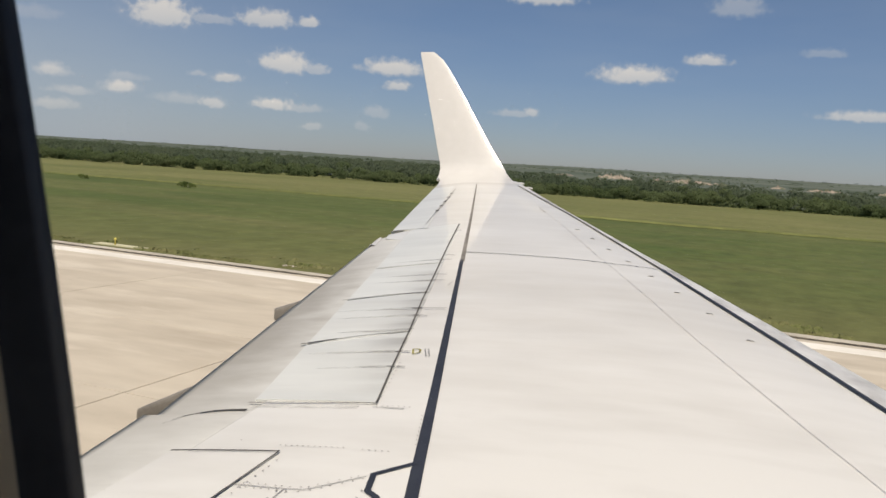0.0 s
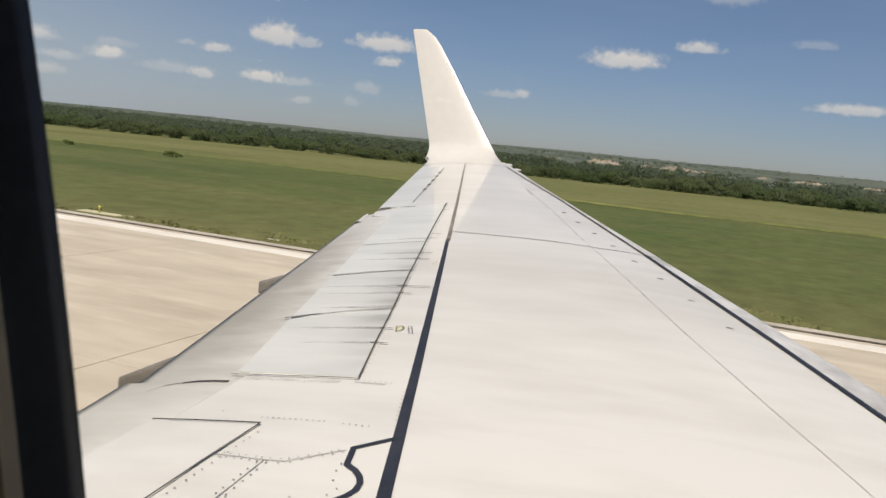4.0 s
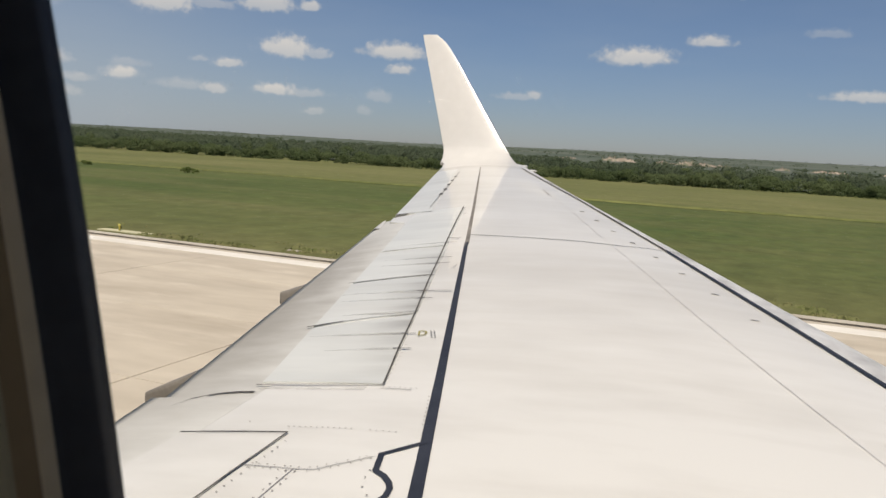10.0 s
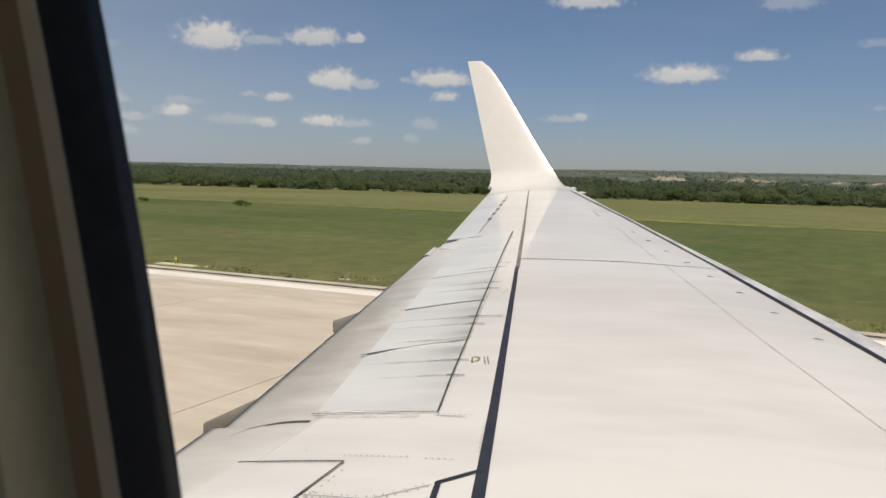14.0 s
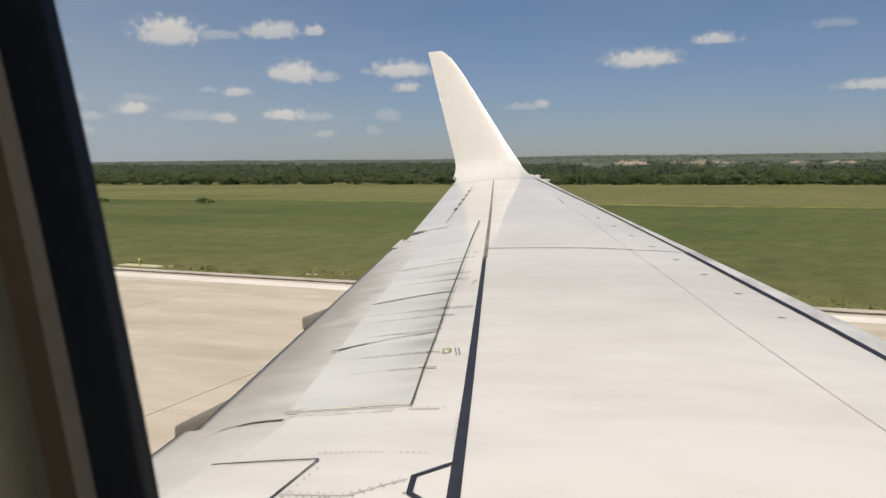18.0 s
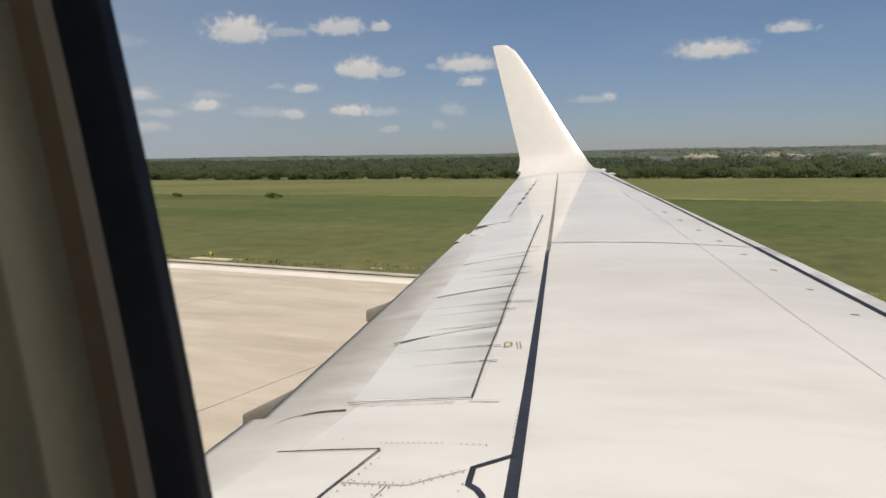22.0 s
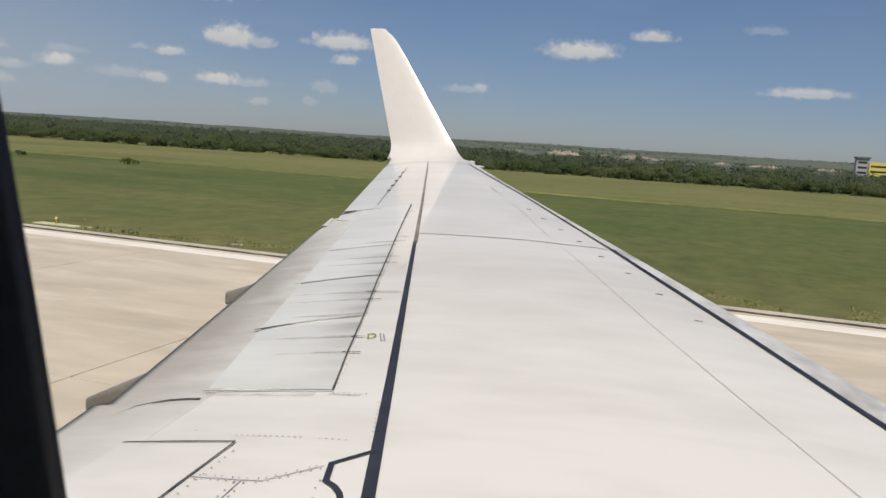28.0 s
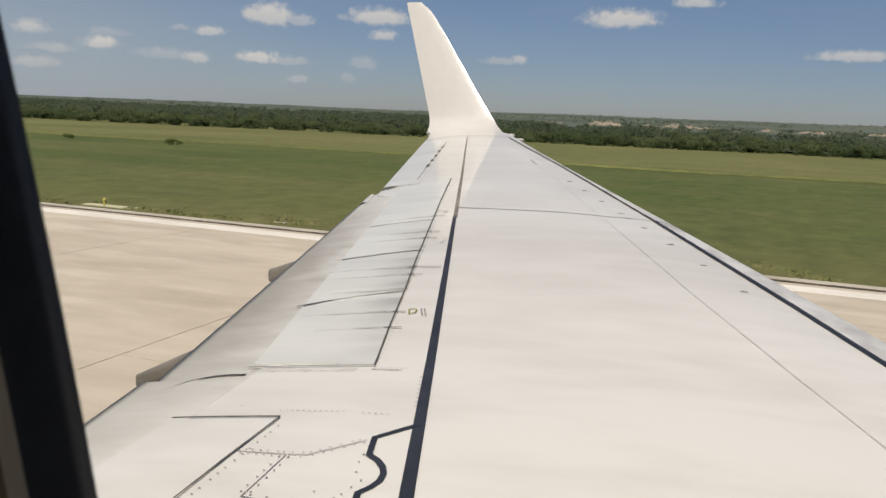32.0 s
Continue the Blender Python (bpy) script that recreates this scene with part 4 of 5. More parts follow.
def grass_material(name, a, b, dry, scale, seed):
    """Blades, mown streaks along the runway and dry patches."""
    m = material(name, a, b, scale, 0.9, bump=0.04, stretch=(1.0, 0.35, 1), fine=0.9, bump_scale=2.4, spec=0.12)
    nt = m.node_tree
    bsdf = nt.nodes["Principled BSDF"]
    src = bsdf.inputs["Base Color"].links[0].from_socket
    geo = nt.nodes.new("ShaderNodeNewGeometry")
    mp = nt.nodes.new("ShaderNodeMapping")
    mp.inputs["Scale"].default_value, mp.inputs["Location"].default_value = (0.014, 0.07, 1), (seed, seed * 2, 0)
    nt.links.new(geo.outputs["Position"], mp.inputs[0])
    n = nt.nodes.new("ShaderNodeTexNoise")
    n.inputs["Scale"].default_value, n.inputs["Detail"].default_value, n.inputs["Roughness"].default_value = 1.0, 7, 0.68
    nt.links.new(mp.outputs[0], n.inputs["Vector"])
    r = nt.nodes.new("ShaderNodeMapRange")
    r.inputs["From Min"].default_value, r.inputs["From Max"].default_value = 0.42, 0.68
    r.inputs["To Max"].default_value = 0.5
    nt.links.new(n.outputs["Fac"], r.inputs["Value"])
    # the strip along the runway is drier
    where, strip = nt.nodes.new("ShaderNodeSeparateXYZ"), nt.nodes.new("ShaderNodeMapRange")
    nt.links.new(geo.outputs["Position"], where.inputs[0])
    nt.links.new(math_node(nt, "MULTIPLY_ADD", n.outputs["Fac"], -16.0, where.outputs[1]), strip.inputs["Value"])
    strip.inputs["From Min"].default_value, strip.inputs["From Max"].default_value = 36.0, 15.0
    strip.inputs["To Max"].default_value = 0.55
    mix = nt.nodes.new("ShaderNodeMix")
    mix.data_type = "RGBA"
    mix.inputs[7].default_value = (*dry, 1)
    nt.links.new(math_node(nt, "MAXIMUM", r.outputs[0], strip.outputs[0]), mix.inputs[0])
    nt.links.new(src, mix.inputs[6])
    speck = nt.nodes.new("ShaderNodeTexNoise")
    speck.inputs["Scale"].default_value, speck.inputs["Detail"].default_value, speck.inputs["Roughness"].default_value = 0.5, 9, 0.72
    clump = nt.nodes.new("ShaderNodeMapping")
    clump.inputs["Scale"].default_value = (1.6, 1.1, 1)
    nt.links.new(geo.outputs["Position"], clump.inputs[0])
    nt.links.new(clump.outputs[0], speck.inputs["Vector"])
    val = nt.nodes.new("ShaderNodeHueSaturation")
    nt.links.new(mix.outputs[2], val.inputs["Color"])
    rr = nt.nodes.new("ShaderNodeMapRange")
    rr.inputs["From Min"].default_value, rr.inputs["From Max"].default_value = 0.3, 0.7
    rr.inputs["To Min"].default_value, rr.inputs["To Max"].default_value = 0.74, 1.26
    nt.links.new(speck.outputs["Fac"], rr.inputs["Value"])
    nt.links.new(rr.outputs[0], val.inputs["Value"])
    nt.links.new(val.outputs[0], bsdf.inputs["Base Color"])
    return m


GRASS_MOWN = grass_material("grass_green", (0.053, 0.082, 0.024), (0.098, 0.121, 0.041), (0.155, 0.142, 0.066), 0.05, 1.3)
GRASS_DRY = grass_material("grass_dry", (0.095, 0.113, 0.038), (0.160, 0.165, 0.066), (0.19, 0.176, 0.085), 0.03, 4.7)
# pale grey-green puts the distance haze into the hills' base colour
HILL_HAZED = material("hazed_hill_woods", (0.062, 0.083, 0.066), (0.130, 0.147, 0.120), 0.0035, 0.95, stretch=(0.3, 1.0, 1), fine=0.04, spec=0.08)
CHALK = material("chalk", (0.15, 0.13, 0.10), (0.40, 0.335, 0.275), 0.10, 0.9, fine=0.9)
blotch(CHALK, (0.085, 0.105, 0.06), 0.85, 0.16, (0.7, 0.7, 0.7), 0.50, 0.58)


def sheet(name, xs, ys, mat, dz=0.0, label="", kind="structure"):
    verts = [Vector((x, y, ground_z(x, y) + dz)) for x in xs for y in ys]
    ob = part(name, mesh_of(name, verts, grid_faces(len(xs), len(ys)), mat))
    return tagged(ob, label, "", "", kind)


def span(a, b, n, power=1.0):
    return [a + (b - a) * (k / n) ** power for k in range(n + 1)]


wide_x = [-4500, -3600] + span(-3000, 1400, 120) + [2200, 3200, 4500]
sheet("ground", wide_x, [-4500, -2000, -600, -60] + [E_GRASS] + span(26, 285, 26) + span(300, 4400, 100, 1.6), GRASS_MOWN, -0.03, "green grass field beside the runway")
sheet("hill", wide_x, span(300, 4400, 100, 1.6), HILL_HAZED, 0.6, "distant rolling fields and woods, paled in colour for haze")


def far_field():
    """Unmown yellow-green grass, with a ragged near edge."""
    xs, verts, n = span(-900, 500, 180), [], 8
    for x in xs:
        y0 = 92 + 2.2 * noise.noise(Vector((x * 0.05, 0, 0))) + 3.5 * noise.noise(Vector((x * 0.011, 4, 0))) - max(0, -x - 60) * 0.12
        y1 = 284
        for k in range(n):
            y = y0 + (y1 - y0) * k / (n - 1)
            verts.append(Vector((x, y, ground_z(x, y) + (0.12 if k else -0.06))))
    ob = part("far_field", mesh_of("far_field", verts, grid_faces(len(xs), n), GRASS_DRY))
    tagged(ob, "yellow-green unmown grass before the trees", "", "", "structure")


far_field()


def field_edge():
    """The bright strip where the mown grass meets the tall grass."""
    xs, verts = span(-900, 500, 240), []
    for x in xs:
        y0 = 91.2 + 2.2 * noise.noise(Vector((x * 0.05, 0, 0))) + 3.5 * noise.noise(Vector((x * 0.011, 4, 0))) - max(0, -x - 60) * 0.12
        for k, dz in ((0, 0.0), (1.0, 0.16), (2.0 + 1.2 * noise.noise(Vector((x * 0.2, 9, 0))), 0.15), (3.4, 0.10)):
            verts.append(Vector((x, y0 + k, ground_z(x, y0 + k) + dz)))
    ob = part("field_edge", mesh_of("field_edge", verts, grid_faces(len(xs), 4), grass_material("grass_edge", (0.100, 0.122, 0.040), (0.180, 0.188, 0.066), (0.12, 0.13, 0.05), 0.08, 8.1)))
    tagged(ob, "bright yellow-green strip of tall grass at the field's edge", "", "", "structure")


field_edge()

runway = tagged(new("runway"), "pale concrete runway with worn slabs", "runway", "", "structure")
part("joint_bed", from_bm("joint_bed", box_data(-900, 900, -21, 23.3, -0.3, -0.012), JOINT), runway)


def slab_mesh(w, d):
    return from_bm("slab", box_data(-w / 2, w / 2, -d / 2, d / 2, -0.2, 0.0, 0.008), CONCRETE)


small = slab_mesh(7.47, 4.33)
for i in range(-10, 4):
    for j in range(5):
        ob = part("slab", small, runway)
        ob.location = (i * 7.5 + 2.1, 3.35 + j * 4.35, 0.002 * ((i * 7 + j * 3) % 5) / 4)
far_slab = slab_mesh(820, 21.7)
for x in (-483.0, 438.6):
    ob = part("slab", far_slab, runway)
    ob.location = (x, 12.05, 0)
part("slab", slab_mesh(1790, 22.0), runway).location = (0, -9.9, 0)
part("edge_line", from_bm("edge_line", box_data(-900, 900, 21.8, 22.6, -0.02, 0.006), PAINT), runway, "white runway edge line")
part("shoulder", from_bm("shoulder", box_data(-900, 900, 23.22, 23.72, -0.2, 0.012, 0.008), SHOULDER), runway, "pale concrete shoulder strip")

SOIL = material("gap_soil", (0.07, 0.06, 0.04), (0.16, 0.135, 0.095), 0.8, 0.9, fine=5)


def ragged_strip(name, y, half, rough, mat, z, label):
    """A narrow strip along the runway whose sides wander."""
    xs = span(-900, -80, 160) + span(-79.6, 30, 548) + span(31, 900, 160)
    verts = []
    for x in xs:
        for side, k in ((-1, 0.0), (1, 7.0)):
            verts.append(Vector((x, y + side * half + rough * (noise.noise(Vector((x * 0.9, k, 1))) + 0.6 * noise.noise(Vector((x * 3.1, k, 2)))), z)))
    return part(name, mesh_of(name, verts, grid_faces(len(xs), 2), mat), runway, label)


ragged_strip("shoulder_gap", 23.13, 0.075, 0.05, SOIL, 0.0155, "dark soil-filled gap beside the runway edge")

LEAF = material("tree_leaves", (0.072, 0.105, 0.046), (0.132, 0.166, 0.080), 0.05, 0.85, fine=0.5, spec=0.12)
# greyer than the near leaves: haze is put into this colour
LEAF_HAZED = material("hazed_woodland_leaves", (0.074, 0.105, 0.062), (0.130, 0.156, 0.104), 0.015, 0.9, fine=0.12, spec=0.1)


def leafy(m):
    """Leaves pass some of the light."""
    nt = m.node_tree
    bsdf = nt.nodes["Principled BSDF"]
    thru, mix = nt.nodes.new("ShaderNodeBsdfTranslucent"), nt.nodes.new("ShaderNodeMixShader")
    nt.links.new(bsdf.inputs["Base Color"].links[0].from_socket, thru.inputs[0])
    mix.inputs[0].default_value = 0.55
    nt.links.new(bsdf.outputs[0], mix.inputs[1])
    nt.links.new(thru.outputs[0], mix.inputs[2])
    nt.links.new(mix.outputs[0], nt.nodes["Material Output"].inputs[0])


leafy(LEAF)
leafy(LEAF_HAZED)


def tree_line(x):
    """Where the field ends at the trees."""
    return between(x, (-420, -300, -200, -120, -50, 0, 100, 300), (178, 188, 205, 240, 252, 268, 285, 300)) + 4 * noise.noise(Vector((x * 0.03, 2, 0)))


def crowns(name, seed, places, tufts, mat, label, squash=0.5, stems=True, leaf=(0.06, 0.13)):
    """Crowns of many leaf tufts on short trunks, in one mesh."""
    rng = np.random.default_rng(seed)
    V, F, count, normals = [], [], 0, []
    for x, y, h in places:
        z = ground_z(x, y)
        wid = h * rng.uniform(0.6, 1.0)
        lobes = rng.integers(3, 6)
        centre = rng.normal(size=(lobes, 3)) * (wid * 0.55, wid * 0.55, h * 0.15) + (x, y, z + h * 0.47)
        size = rng.uniform(0.5, 0.85, lobes)
        pick = rng.integers(0, lobes, tufts)
        d = rng.normal(size=(tufts, 3))
        d /= np.linalg.norm(d, axis=1)[:, None]
        p = centre[pick] + d * (rng.uniform(0.72, 1.0, tufts) * size[pick])[:, None] * (wid * 0.8, wid * 0.8, h * squash * 0.72)
        p[:, 2] = np.maximum(p[:, 2], z + 0.04 * h)
        g = (rng.uniform(*leaf, tufts) * h)[:, None, None]
        side = np.cross(d, rng.normal(size=(tufts, 3)))
        side /= np.linalg.norm(side, axis=1)[:, None] + 1e-6
        up = np.cross(side, d)
        tri = np.stack([side, -0.5 * side + 0.87 * up, -0.5 * side - 0.87 * up], 1) * g * rng.uniform(0.7, 1.4, (tufts, 3, 1)) + d[:, None] * g * rng.uniform(-0.6, 0.2, (tufts, 3, 1))
        turn = np.einsum("ij,ij->i", np.cross(tri[:, 1] - tri[:, 0], tri[:, 2] - tri[:, 0]), d) < 0
        tri[turn] = tri[turn][:, ::-1]
        soft = d * 0.6 + rng.normal(size=(tufts, 3)) * 0.08 + (0, -0.15, 0.5)
        normals.append(np.repeat(soft / np.linalg.norm(soft, axis=1)[:, None], 3, axis=0))
        V.append((p[:, None] + tri).reshape(-1, 3))
        F.append(np.arange(tufts * 3).reshape(-1, 3) + count)
        count += tufts * 3
        if not stems:
            continue
        trunk = np.array([(x - 0.1, y, z - 0.2), (x + 0.1, y, z - 0.2), (x, y - 0.05, z + h * 0.6)])
        V.append(trunk)
        normals.append(np.tile((0.0, -1.0, 0.0), (3, 1)))
        F.append(np.arange(3)[None] + count)
        count += 3
    me = bpy.data.meshes.new(name)
    me.from_pydata(np.concatenate(V).tolist(), [], np.concatenate(F).tolist())
    me.materials.append(mat)
    me.shade_smooth()
    me.normals_split_custom_set_from_vertices(np.concatenate(normals).tolist())
    ob = part(name, me)
    return tagged(ob, label, "trees", "", "stuff")


def plant_woods():
    rng = np.random.default_rng(11)
    places = []
    for _ in range(720):
        x = rng.uniform(-430, 170)
        places.append((x, tree_line(x) + rng.uniform(0, 1) ** 1.6 * 26, rng.choice((2.6, 3.4, 4.2, 4.8)) * rng.uniform(0.85, 1.2)))
    crowns("tree_belt", 1, places, 620, LEAF, "dark green belt of deciduous trees and scrub beyond the field", leaf=(0.03, 0.065))
    # woods climb the slope to the crest aft; ahead they thin out into fields
    places = []
    for _ in range(5200):
        y = 300 + 950 * rng.uniform(0, 1) ** 1.25
        x = rng.uniform(-1.25, 0.35) * y
        if y < tree_line(max(-420, min(300, x))) + 20:
            continue
        open_side = min(1.0, max(0.0, (x / y + 0.52) * 4))
        if y > 520 and noise.noise(Vector((x * 0.006, y * 0.009, 4))) < 0.55 * open_side - 0.35:
            continue
        places.append((x, y, rng.uniform(4.0, 8.0)))
    crowns("woodland", 2, places, 110, LEAF_HAZED, "dense green woodland rising behind the tree belt", 0.42, False, (0.05, 0.095))
    places = []
    for _ in range(3600):
        y = 1250 + 1900 * rng.uniform(0, 1)
        x = rng.uniform(-1.25, 0.35) * y
        if noise.noise(Vector((x * 0.0014, y * 0.006, 7))) < 0.12:
            continue
        places.append((x, y, rng.uniform(4, 7)))
    crowns("far_wood", 3, places, 24, LEAF_HAZED, "far woods on the hills, haze put into their leaf colour", 0.4, False, (0.09, 0.16))


plant_woods()


def chalk_scar(az, far, width, height, seed):
    """A bare chalk slope on the hillside."""
    rng = random.Random(seed)
    a = radians(az)
    cx, cy = -math.sin(a) * far, math.cos(a) * far
    verts, n, m = [], 44, 6
    z0 = ground_z(cx, cy) + 2
    for i in range(n):
        u = 2 * i / (n - 1) - 1
        top = height * (1 - u * u) ** 0.6 * max(0.1, 0.55 + 0.6 * noise.noise(Vector((i * 0.23, seed, 0))) + 0.5 * noise.noise(Vector((i * 0.8, seed, 3))))
        for j in range(m):
            v = j / (m - 1)
            w = noise.noise(Vector((i * 0.35, j * 0.9, seed))) * 1.8
            verts.append(Vector((cx + math.cos(a) * u * width + v * 3 * math.sin(a), cy + math.sin(a) * u * width + v * height * 1.2 + w, z0 + v * top)))
    ob = part("chalk_scar", mesh_of("chalk_scar", verts, grid_faces(n, m, True), CHALK))
    tagged(ob, "bare pale chalk slope on the wooded hillside", "chalk slope", "chalk slopes on the hills")


for k, (az, far, width, height) in enumerate(((10.2, 1020, 26, 9), (7.2, 1050, 12, 6), (5.2, 1040, 34, 8), (3.2, 1060, 14, 5), (-0.4, 1080, 10, 6), (-3.2, 1050, 24, 5), (13.6, 1050, 14, 3), (32.2, 980, 13, 4.5), (-7, 1080, 20, 5))):
    chalk_scar(az, far, width * 0.85, height * 0.95, k + 1)


BUSH = material("bush_leaves", (0.085, 0.12, 0.035), (0.16, 0.20, 0.07), 0.6, 0.85, fine=4.0, spec=0.12)
leafy(BUSH)


def bush(x, y, w, h, seed, label):
    rng = np.random.default_rng(seed)
    ob = crowns("bush", seed, [(x + rng.uniform(-w, w) * 0.6, y + rng.uniform(-0.3, 0.3), h * rng.uniform(0.7, 1.1)) for _ in range(5)], 160, BUSH, label)
    ob["category"], ob["kind"] = "bush", ""
    del ob["kind"]
    return ob


bush(-65.4, 79.5, 1.5, 0.85, 41, "low dark green bush alone in the field")
bush(-81.5, 79.5, 1.5, 0.6, 42, "sparse low weeds at the edge of the mown grass")


def grass_fringe():
    """Uneven tufts where the field grows over the shoulder's edge."""
    rng = np.random.default_rng(5)
    V, F = [], []
    for _ in range(6500):
        x = rng.uniform(-52, 14)
        y = 23.68 + abs(rng.normal()) * 0.9
        if noise.noise(Vector((x * 0.5, y * 0.8, 3))) < 0.1:
            continue
        h = rng.uniform(0.015, 0.05)
        for _ in range(4):
            a, r = rng.uniform(0, 2 * math.pi), rng.uniform(0.03, 0.09)
            bx, by = x + rng.normal() * 0.06, y + rng.normal() * 0.05
            k = len(V)
            V += [(bx - r * math.cos(a), by - r * math.sin(a), -0.03), (bx + r * math.cos(a), by + r * math.sin(a), -0.03), (bx + rng.normal() * 0.03, by + rng.uniform(0.03, 0.1), h * rng.uniform(0.6, 1.2))]
            F.append((k, k + 1, k + 2))
    ob = part("grass_fringe", mesh_of("grass_fringe", V, F, material("fringe_grass", (0.10, 0.12, 0.042), (0.19, 0.18, 0.09), 0.7, 0.9, fine=5.0, spec=0.1), False))
    tagged(ob, "ragged tufts of dry grass along the runway shoulder", "grass", "", "stuff")


grass_fringe()

# runway edge light on its painted pad
YELLOW = material("marker_yellow", (0.62, 0.52, 0.10), (0.72, 0.62, 0.18), 4.0, 0.5)
PAD = material("sandy_pad", (0.42, 0.40, 0.25), (0.58, 0.55, 0.40), 1.5, 0.9, fine=6)
edge_light = tagged(new("runway_edge_light"), "small yellow runway edge light on a pale pad", "runway light")
edge_light.location = (-23.35, 24.5, 0)
part("pad", from_bm("pad", box_data(-0.9, 1.5, -0.24, 0.26, -0.03, 0.004, 0.002), PAD), edge_light)
v, f = tube_data([(0, 0, 0.0), (0, 0, 0.16), (0, 0, 0.18)], [0.04, 0.03, 0.06], 10)
part("stem", mesh_of("stem", v, f, YELLOW), edge_light)
v, f = tube_data([(0, 0, 0.18), (0, 0, 0.21), (0, 0, 0.25), (0, 0, 0.27)], [0.05, 0.05, 0.04, 0.015], 12)
part("lens", mesh_of("lens", v, f, YELLOW), edge_light)
for x, y in ((-15.5, 24.6), (-9.6, 25.0)):
    pad = tagged(part("grass_pad", from_bm("grass_pad", box_data(-0.26, 0.26, -0.1, 0.1, -0.03, 0.01, 0.004), SHOULDER)), "small pale concrete pad in the grass", "concrete pad")
    pad.location = (x, y, 0)


# ---------------------------------------------------------------- further along the runway
RED = material("red_paint", (0.22, 0.012, 0.02), (0.30, 0.02, 0.03), 0.8, 0.55, fine=6)
WALLWHITE = material("white_wall", (0.66, 0.65, 0.63), (0.78, 0.77, 0.75), 0.6, 0.7, fine=5)
ROOFING = material("roof_felt", (0.10, 0.10, 0.10), (0.18, 0.175, 0.17), 1.0, 0.85)
GLASS = material("dark_glass", (0.02, 0.025, 0.03), (0.05, 0.055, 0.06), 2.0, 0.08)
GREYWALL = material("grey_wall", (0.30, 0.31, 0.33), (0.42, 0.43, 0.45), 0.5, 0.6)
BLUE = material("blue_plastic", (0.02, 0.08, 0.30), (0.03, 0.12, 0.38), 2.0, 0.4)


def block(name, x0, x1, y0, y1, z0, z1, mat, parent, bevel=0.02, label=""):
    return part(name, from_bm(name, box_data(x0, x1, y0, y1, z0, z1, bevel), mat), parent, label)


def place(name, x, y, label, category, group=""):
    ob = tagged(new(name), label, category, group)
    ob.location = (x, y, ground_z(x, y))
    return ob


def checks(parent, x0, x1, y, z0, z1, nx, nz, first=0):
    """Red panels, one in two, on a white front."""
    w, h = (x1 - x0) / nx, (z1 - z0) / nz
    for i in range(nx):
        for j in range(nz):
            if (i + j + first) % 2 == 0:
                block("red_panel", x0 + i * w + 0.01, x0 + (i + 1) * w - 0.01, y - 0.03, y + 0.02, z0 + j * h + 0.01, z0 + (j + 1) * h - 0.01, RED, parent, 0.004)


def front_window(parent, x0, x1, y, z0, z1):
    w = block("window", x0, x1, y - 0.06, y + 0.05, z0, z1, WALLWHITE, parent, 0.01)
    m = (x0 + x1) / 2
    for a, b in ((x0 + 0.08, m - 0.03), (m + 0.03, x1 - 0.08)):
        block("pane", a, b, y - 0.075, y - 0.055, z0 + 0.08, z1 - 0.08, GLASS, w, 0.003)


post = place("control_post", 168.5, 74, "two-storey control post in red and white checks", "building")
block("wall", -2.6, 2.6, 0, 5, -0.3, 3.9, WALLWHITE, post)
block("cab", -2.7, 2.7, -0.1, 4.6, 3.9, 4.9, GLASS, post, label="glazed lookout band")
block("roof", -2.9, 2.9, -0.5, 5, 4.9, 5.7, RED, post, label="dark red roof edge with a white centre panel")
block("roof_panel", -1.0, 1.1, -0.54, -0.45, 4.92, 5.66, WALLWHITE, post)
checks(post, -2.6, 2.6, 0, 0, 3.9, 3, 3, 1)
for a in (-1.45, 0.45):
    front_window(post, a, a + 1.0, -0.03, 0.7, 1.9)
for k in range(6):
    block("mullion", -2.7 + k * 1.06, -2.62 + k * 1.06, -0.16, -0.06, 3.9, 4.9, WALLWHITE, post, 0.01)
block("annexe", 2.65, 4.6, 1.5, 6, -0.3, 2.6, GREYWALL, post, label="grey lean-to annexe")

hall = place("equipment_hall", 153, 92, "long low hall in red and white checks", "building")
block("wall", -7.5, 7.5, 0, 5, -0.3, 3.4, WALLWHITE, hall)
block("roof", -7.7, 7.7, -0.2, 5.2, 3.4, 3.6, ROOFING, hall)
checks(hall, -7.5, 7.5, 0, 0.1, 3.4, 12, 3)
front_window(hall, 4.0, 5.1, -0.03, 1.1, 2.2)
block("door", -5.6, -4.6, -0.06, 0.03, 0, 2.05, RED, hall, 0.01)


def striped_hut(x, y):
    hut = place("striped_hut", x, y, "small hut in red and white upright stripes", "hut", "striped huts by the mast")
    block("wall", -1.6, 1.6, 0, 2.4, 0.1, 2.3, RED, hut)
    block("roof", -1.9, 1.9, -0.4, 2.7, 2.3, 2.42, ROOFING, hut)
    for a in (-0.75, 0.45):
        block("white_stripe", a, a + 0.45, -0.03, 0.02, 0.15, 2.28, WALLWHITE, hut, 0.004)
    for a in (-1.8, 1.75):
        block("roof_post", a, a + 0.08, -0.35, -0.27, 0, 2.3, GREYWALL, hut, 0.01)


striped_hut(137.5, 72)
striped_hut(147.0, 76)
toilet = place("portable_toilet", 140.5, 74, "blue plastic portable toilet cabin", "toilet")
block("cabin", -0.55, 0.55, 0, 1.1, 0, 2.1, BLUE, toilet, 0.04)
block("roof", -0.58, 0.58, -0.03, 1.13, 2.1, 2.25, WALLWHITE, toilet, 0.04)

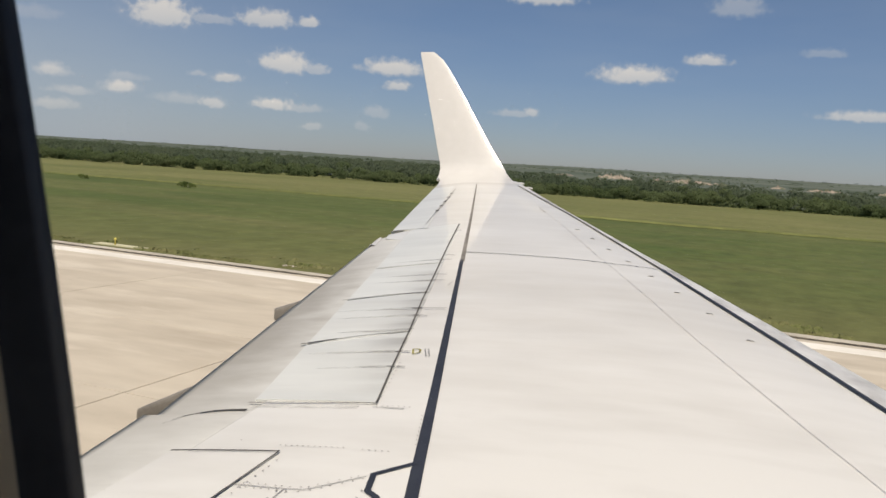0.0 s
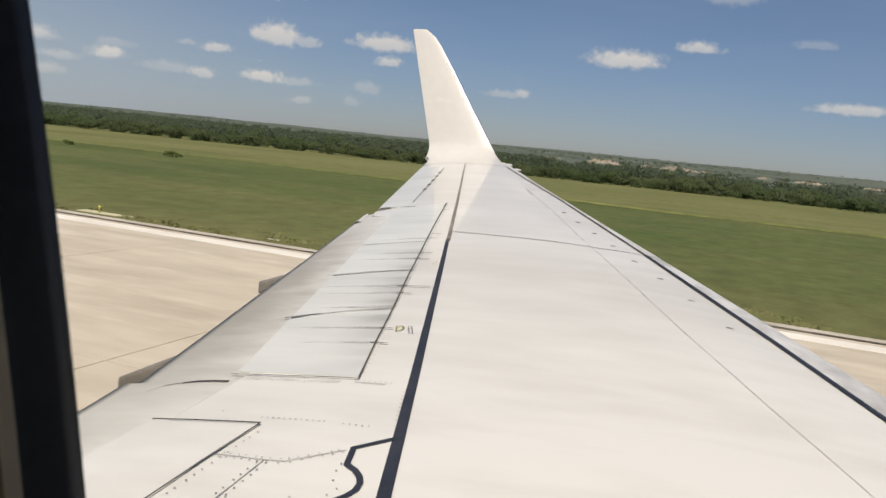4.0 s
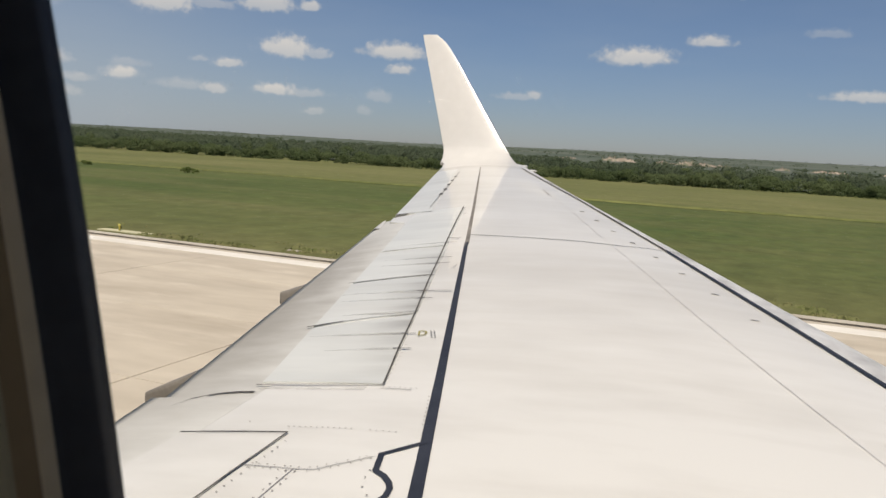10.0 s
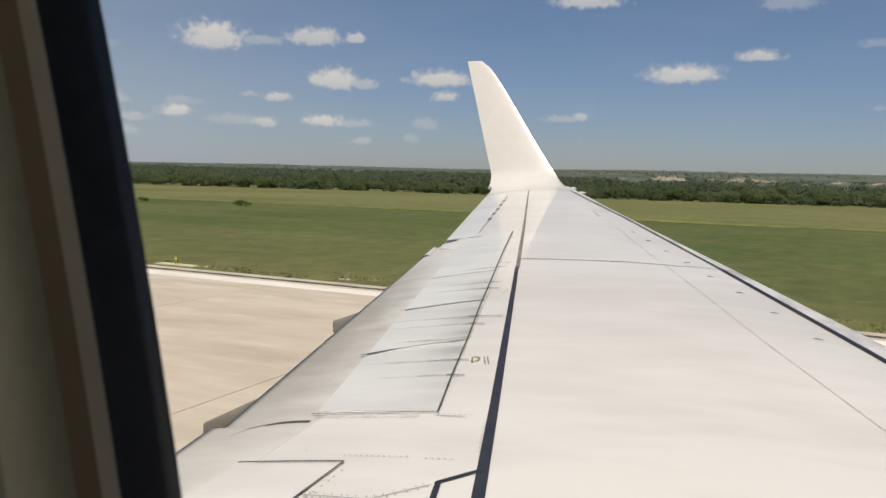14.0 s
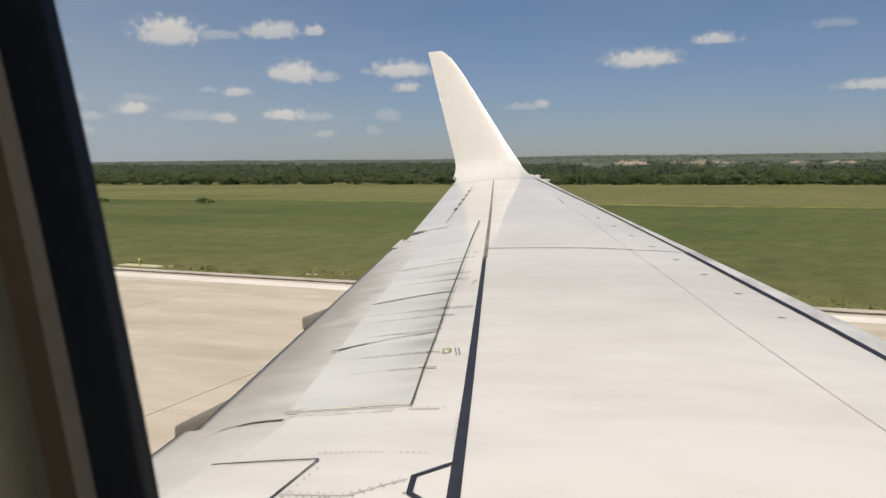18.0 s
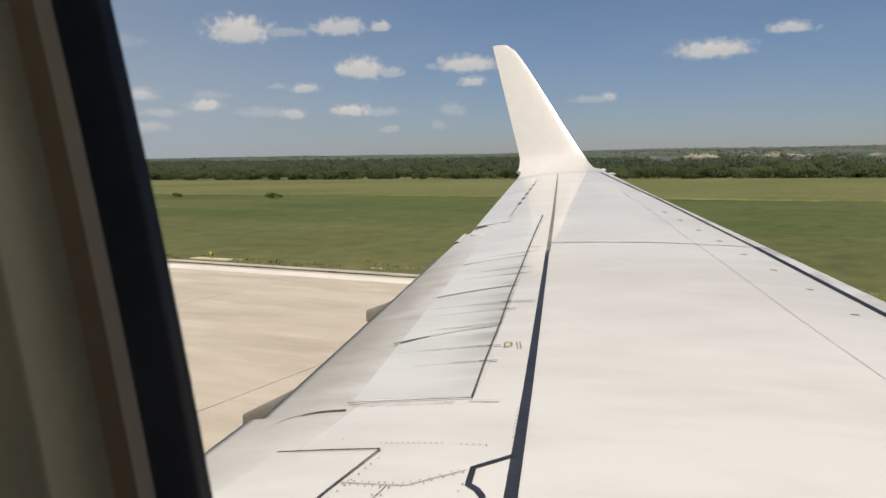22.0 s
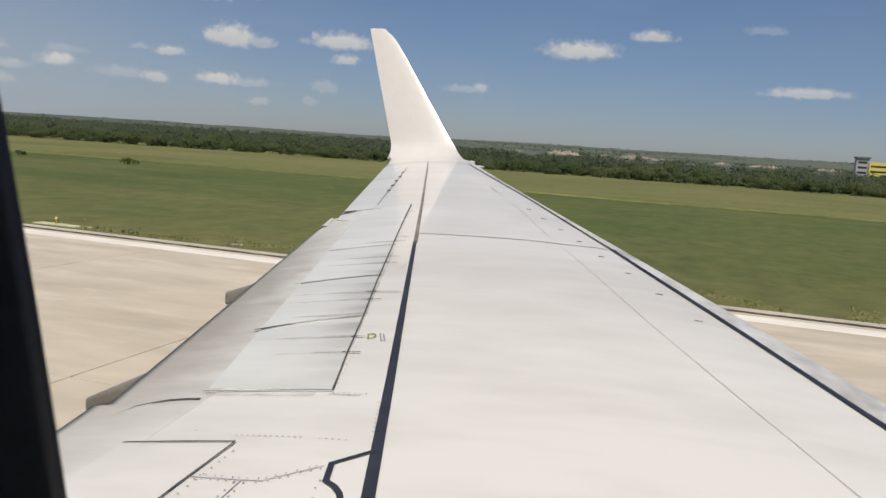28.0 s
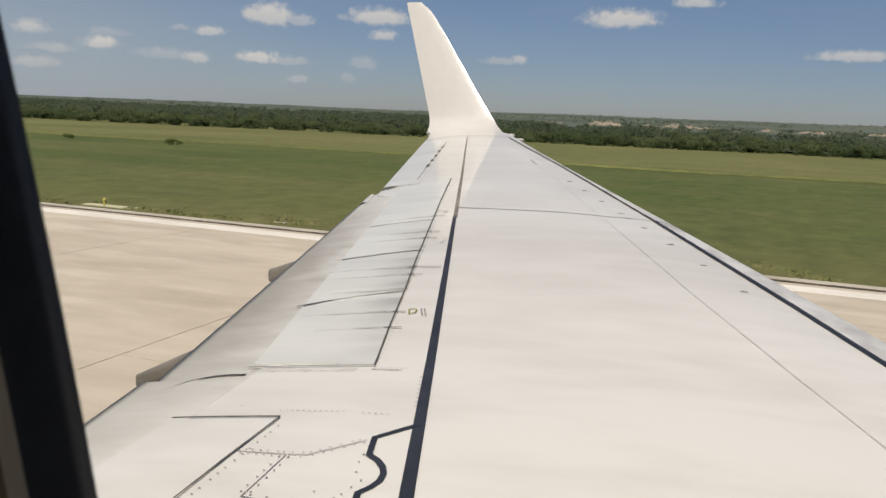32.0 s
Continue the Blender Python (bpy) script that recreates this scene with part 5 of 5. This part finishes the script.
mast = place("lattice_mast", 133.2, 72, "red and white lattice mast", "mast")
for k in range(9):
    z0, z1, mat = k * 1.05, (k + 1) * 1.05, (RED if k % 2 == 0 else WALLWHITE)
    for a, b in ((-0.4, -0.4), (0.4, -0.4), (0.4, 0.4), (-0.4, 0.4)):
        v, f = tube_data([(a, b, z0), (a, b, z1)], 0.04, 6)
        part("leg", mesh_of("leg", v, f, mat), mast)
        n = {(-0.4, -0.4): (0.4, -0.4), (0.4, -0.4): (0.4, 0.4), (0.4, 0.4): (-0.4, 0.4), (-0.4, 0.4): (-0.4, -0.4)}[(a, b)]
        v, f = tube_data([(a, b, z0), (*n, z1)], 0.022, 5)
        part("brace", mesh_of("brace", v, f, mat), mast)
        v, f = tube_data([(a, b, z1), (*n, z1)], 0.022, 5)
        part("rung", mesh_of("rung", v, f, mat), mast)
block("platform", -0.7, 0.6, -0.6, 0.6, 8.3, 8.36, GREYWALL, mast, 0.01)
v, f = tube_data([(0, 0, 9.45), (0, 0, 10.1)], [0.06, 0.04], 8)
part("beacon", mesh_of("beacon", v, f, GREYWALL), mast)

kiosk = place("red_kiosk", 193, 82, "small red and white equipment kiosk", "kiosk")
block("wall", -1.7, 1.7, 0, 2.5, 0, 2.4, RED, kiosk)
block("white_band", -1.65, 1.65, -0.03, 0.02, 0.45, 1.5, WALLWHITE, kiosk, 0.004)
block("roof", -1.85, 1.85, -0.15, 2.65, 2.4, 2.55, ROOFING, kiosk)
for k in range(4):
    sign = place("yellow_marker", 173.2 + 0.5 * k, 36 + 6.8 * k, "sloping yellow runway marker board on short legs", "marker", "yellow runway markers")
    block("board", -0.6, 0.6, -0.12, 0.12, 0.32, 0.4, YELLOW, sign, 0.01)
    for a in (-0.4, 0.4):
        block("leg", a - 0.02, a + 0.02, -0.02, 0.02, 0, 0.33, GREYWALL, sign, 0.004)

tower = place("control_tower", 94, 592, "grey control tower with a yellow side block", "control tower")
block("shaft", -7, 0.5, 0, 8, -1, 15.6, GREYWALL, tower)
block("cap", -7.6, 1.1, -0.8, 8.8, 15.6, 16.6, ROOFING, tower)
block("side_block", 0.5, 11.5, -2, 8, -1, 13.6, YELLOW, tower, label="bright yellow side block")
for k in range(3):
    block("window", 1.3, 10.7, -2.08, -1.95, 3.4 + 3.4 * k, 4.6 + 3.4 * k, GLASS, tower, 0.01)
for k in range(4):
    block("window", -6.0, -0.6, -0.08, 0.05, 2.4 + 3.3 * k, 3.8 + 3.3 * k, GLASS, tower, 0.01)
block_row = place("apartment_block", 360, 620, "long pale apartment block beyond the trees", "building")
block("wall", -26, 26, 0, 10, -1, 8, WALLWHITE, block_row)
block("roof", -26.5, 26.5, -0.5, 10.5, 8, 8.4, ROOFING, block_row)
for i in range(13):
    for j in range(2):
        block("window", -24.5 + i * 4, -22.7 + i * 4, -0.06, 0.05, 1.4 + j * 3.4, 2.9 + j * 3.4, GLASS, block_row, 0.01)

tagged(part("taxiway", from_bm("taxiway", box_data(60, 900, 117, 124, -1.9, -1.3, 0.02), SHOULDER)), "pale concrete taxiway across the grass", "", "", "structure")
for x in (22, 62, 160, 330):
    for y in (-12.5, 8.5):
        part("runway_bar", from_bm("runway_bar", box_data(x, x + 22, y, y + 3.2, -0.02, 0.006), PAINT), runway, "broad white runway bar")

# main landing gear
for y in (1.3, -4.3):
    gear = part("main_gear", mesh_of("main_gear", *tube_data([(-1.4, y, 0.5), (-1.4, y, 1.95)], [0.12, 0.14], 12), TYRE), airliner, "main landing gear leg with twin wheels")
    for o in (-0.24, 0.24):
        v, f = tube_data([(-1.4, y + o - 0.18, 0.56), (-1.4, y + o - 0.14, 0.56), (-1.4, y + o + 0.14, 0.56), (-1.4, y + o + 0.18, 0.56)], [0.42, 0.56, 0.56, 0.42], 24)
        part("wheel", mesh_of("wheel", v, f, TYRE), gear)
v, f = tube_data([(7.2, -1.5, 0.4), (7.2, -1.5, 2.1)], 0.1, 12)
nose = part("nose_gear", mesh_of("nose_gear", v, f, TYRE), airliner)
v, f = tube_data([(7.2, -1.72, 0.34), (7.2, -1.68, 0.34), (7.2, -1.32, 0.34), (7.2, -1.28, 0.34)], [0.26, 0.34, 0.34, 0.26], 20)
part("wheel", mesh_of("wheel", v, f, TYRE), nose)
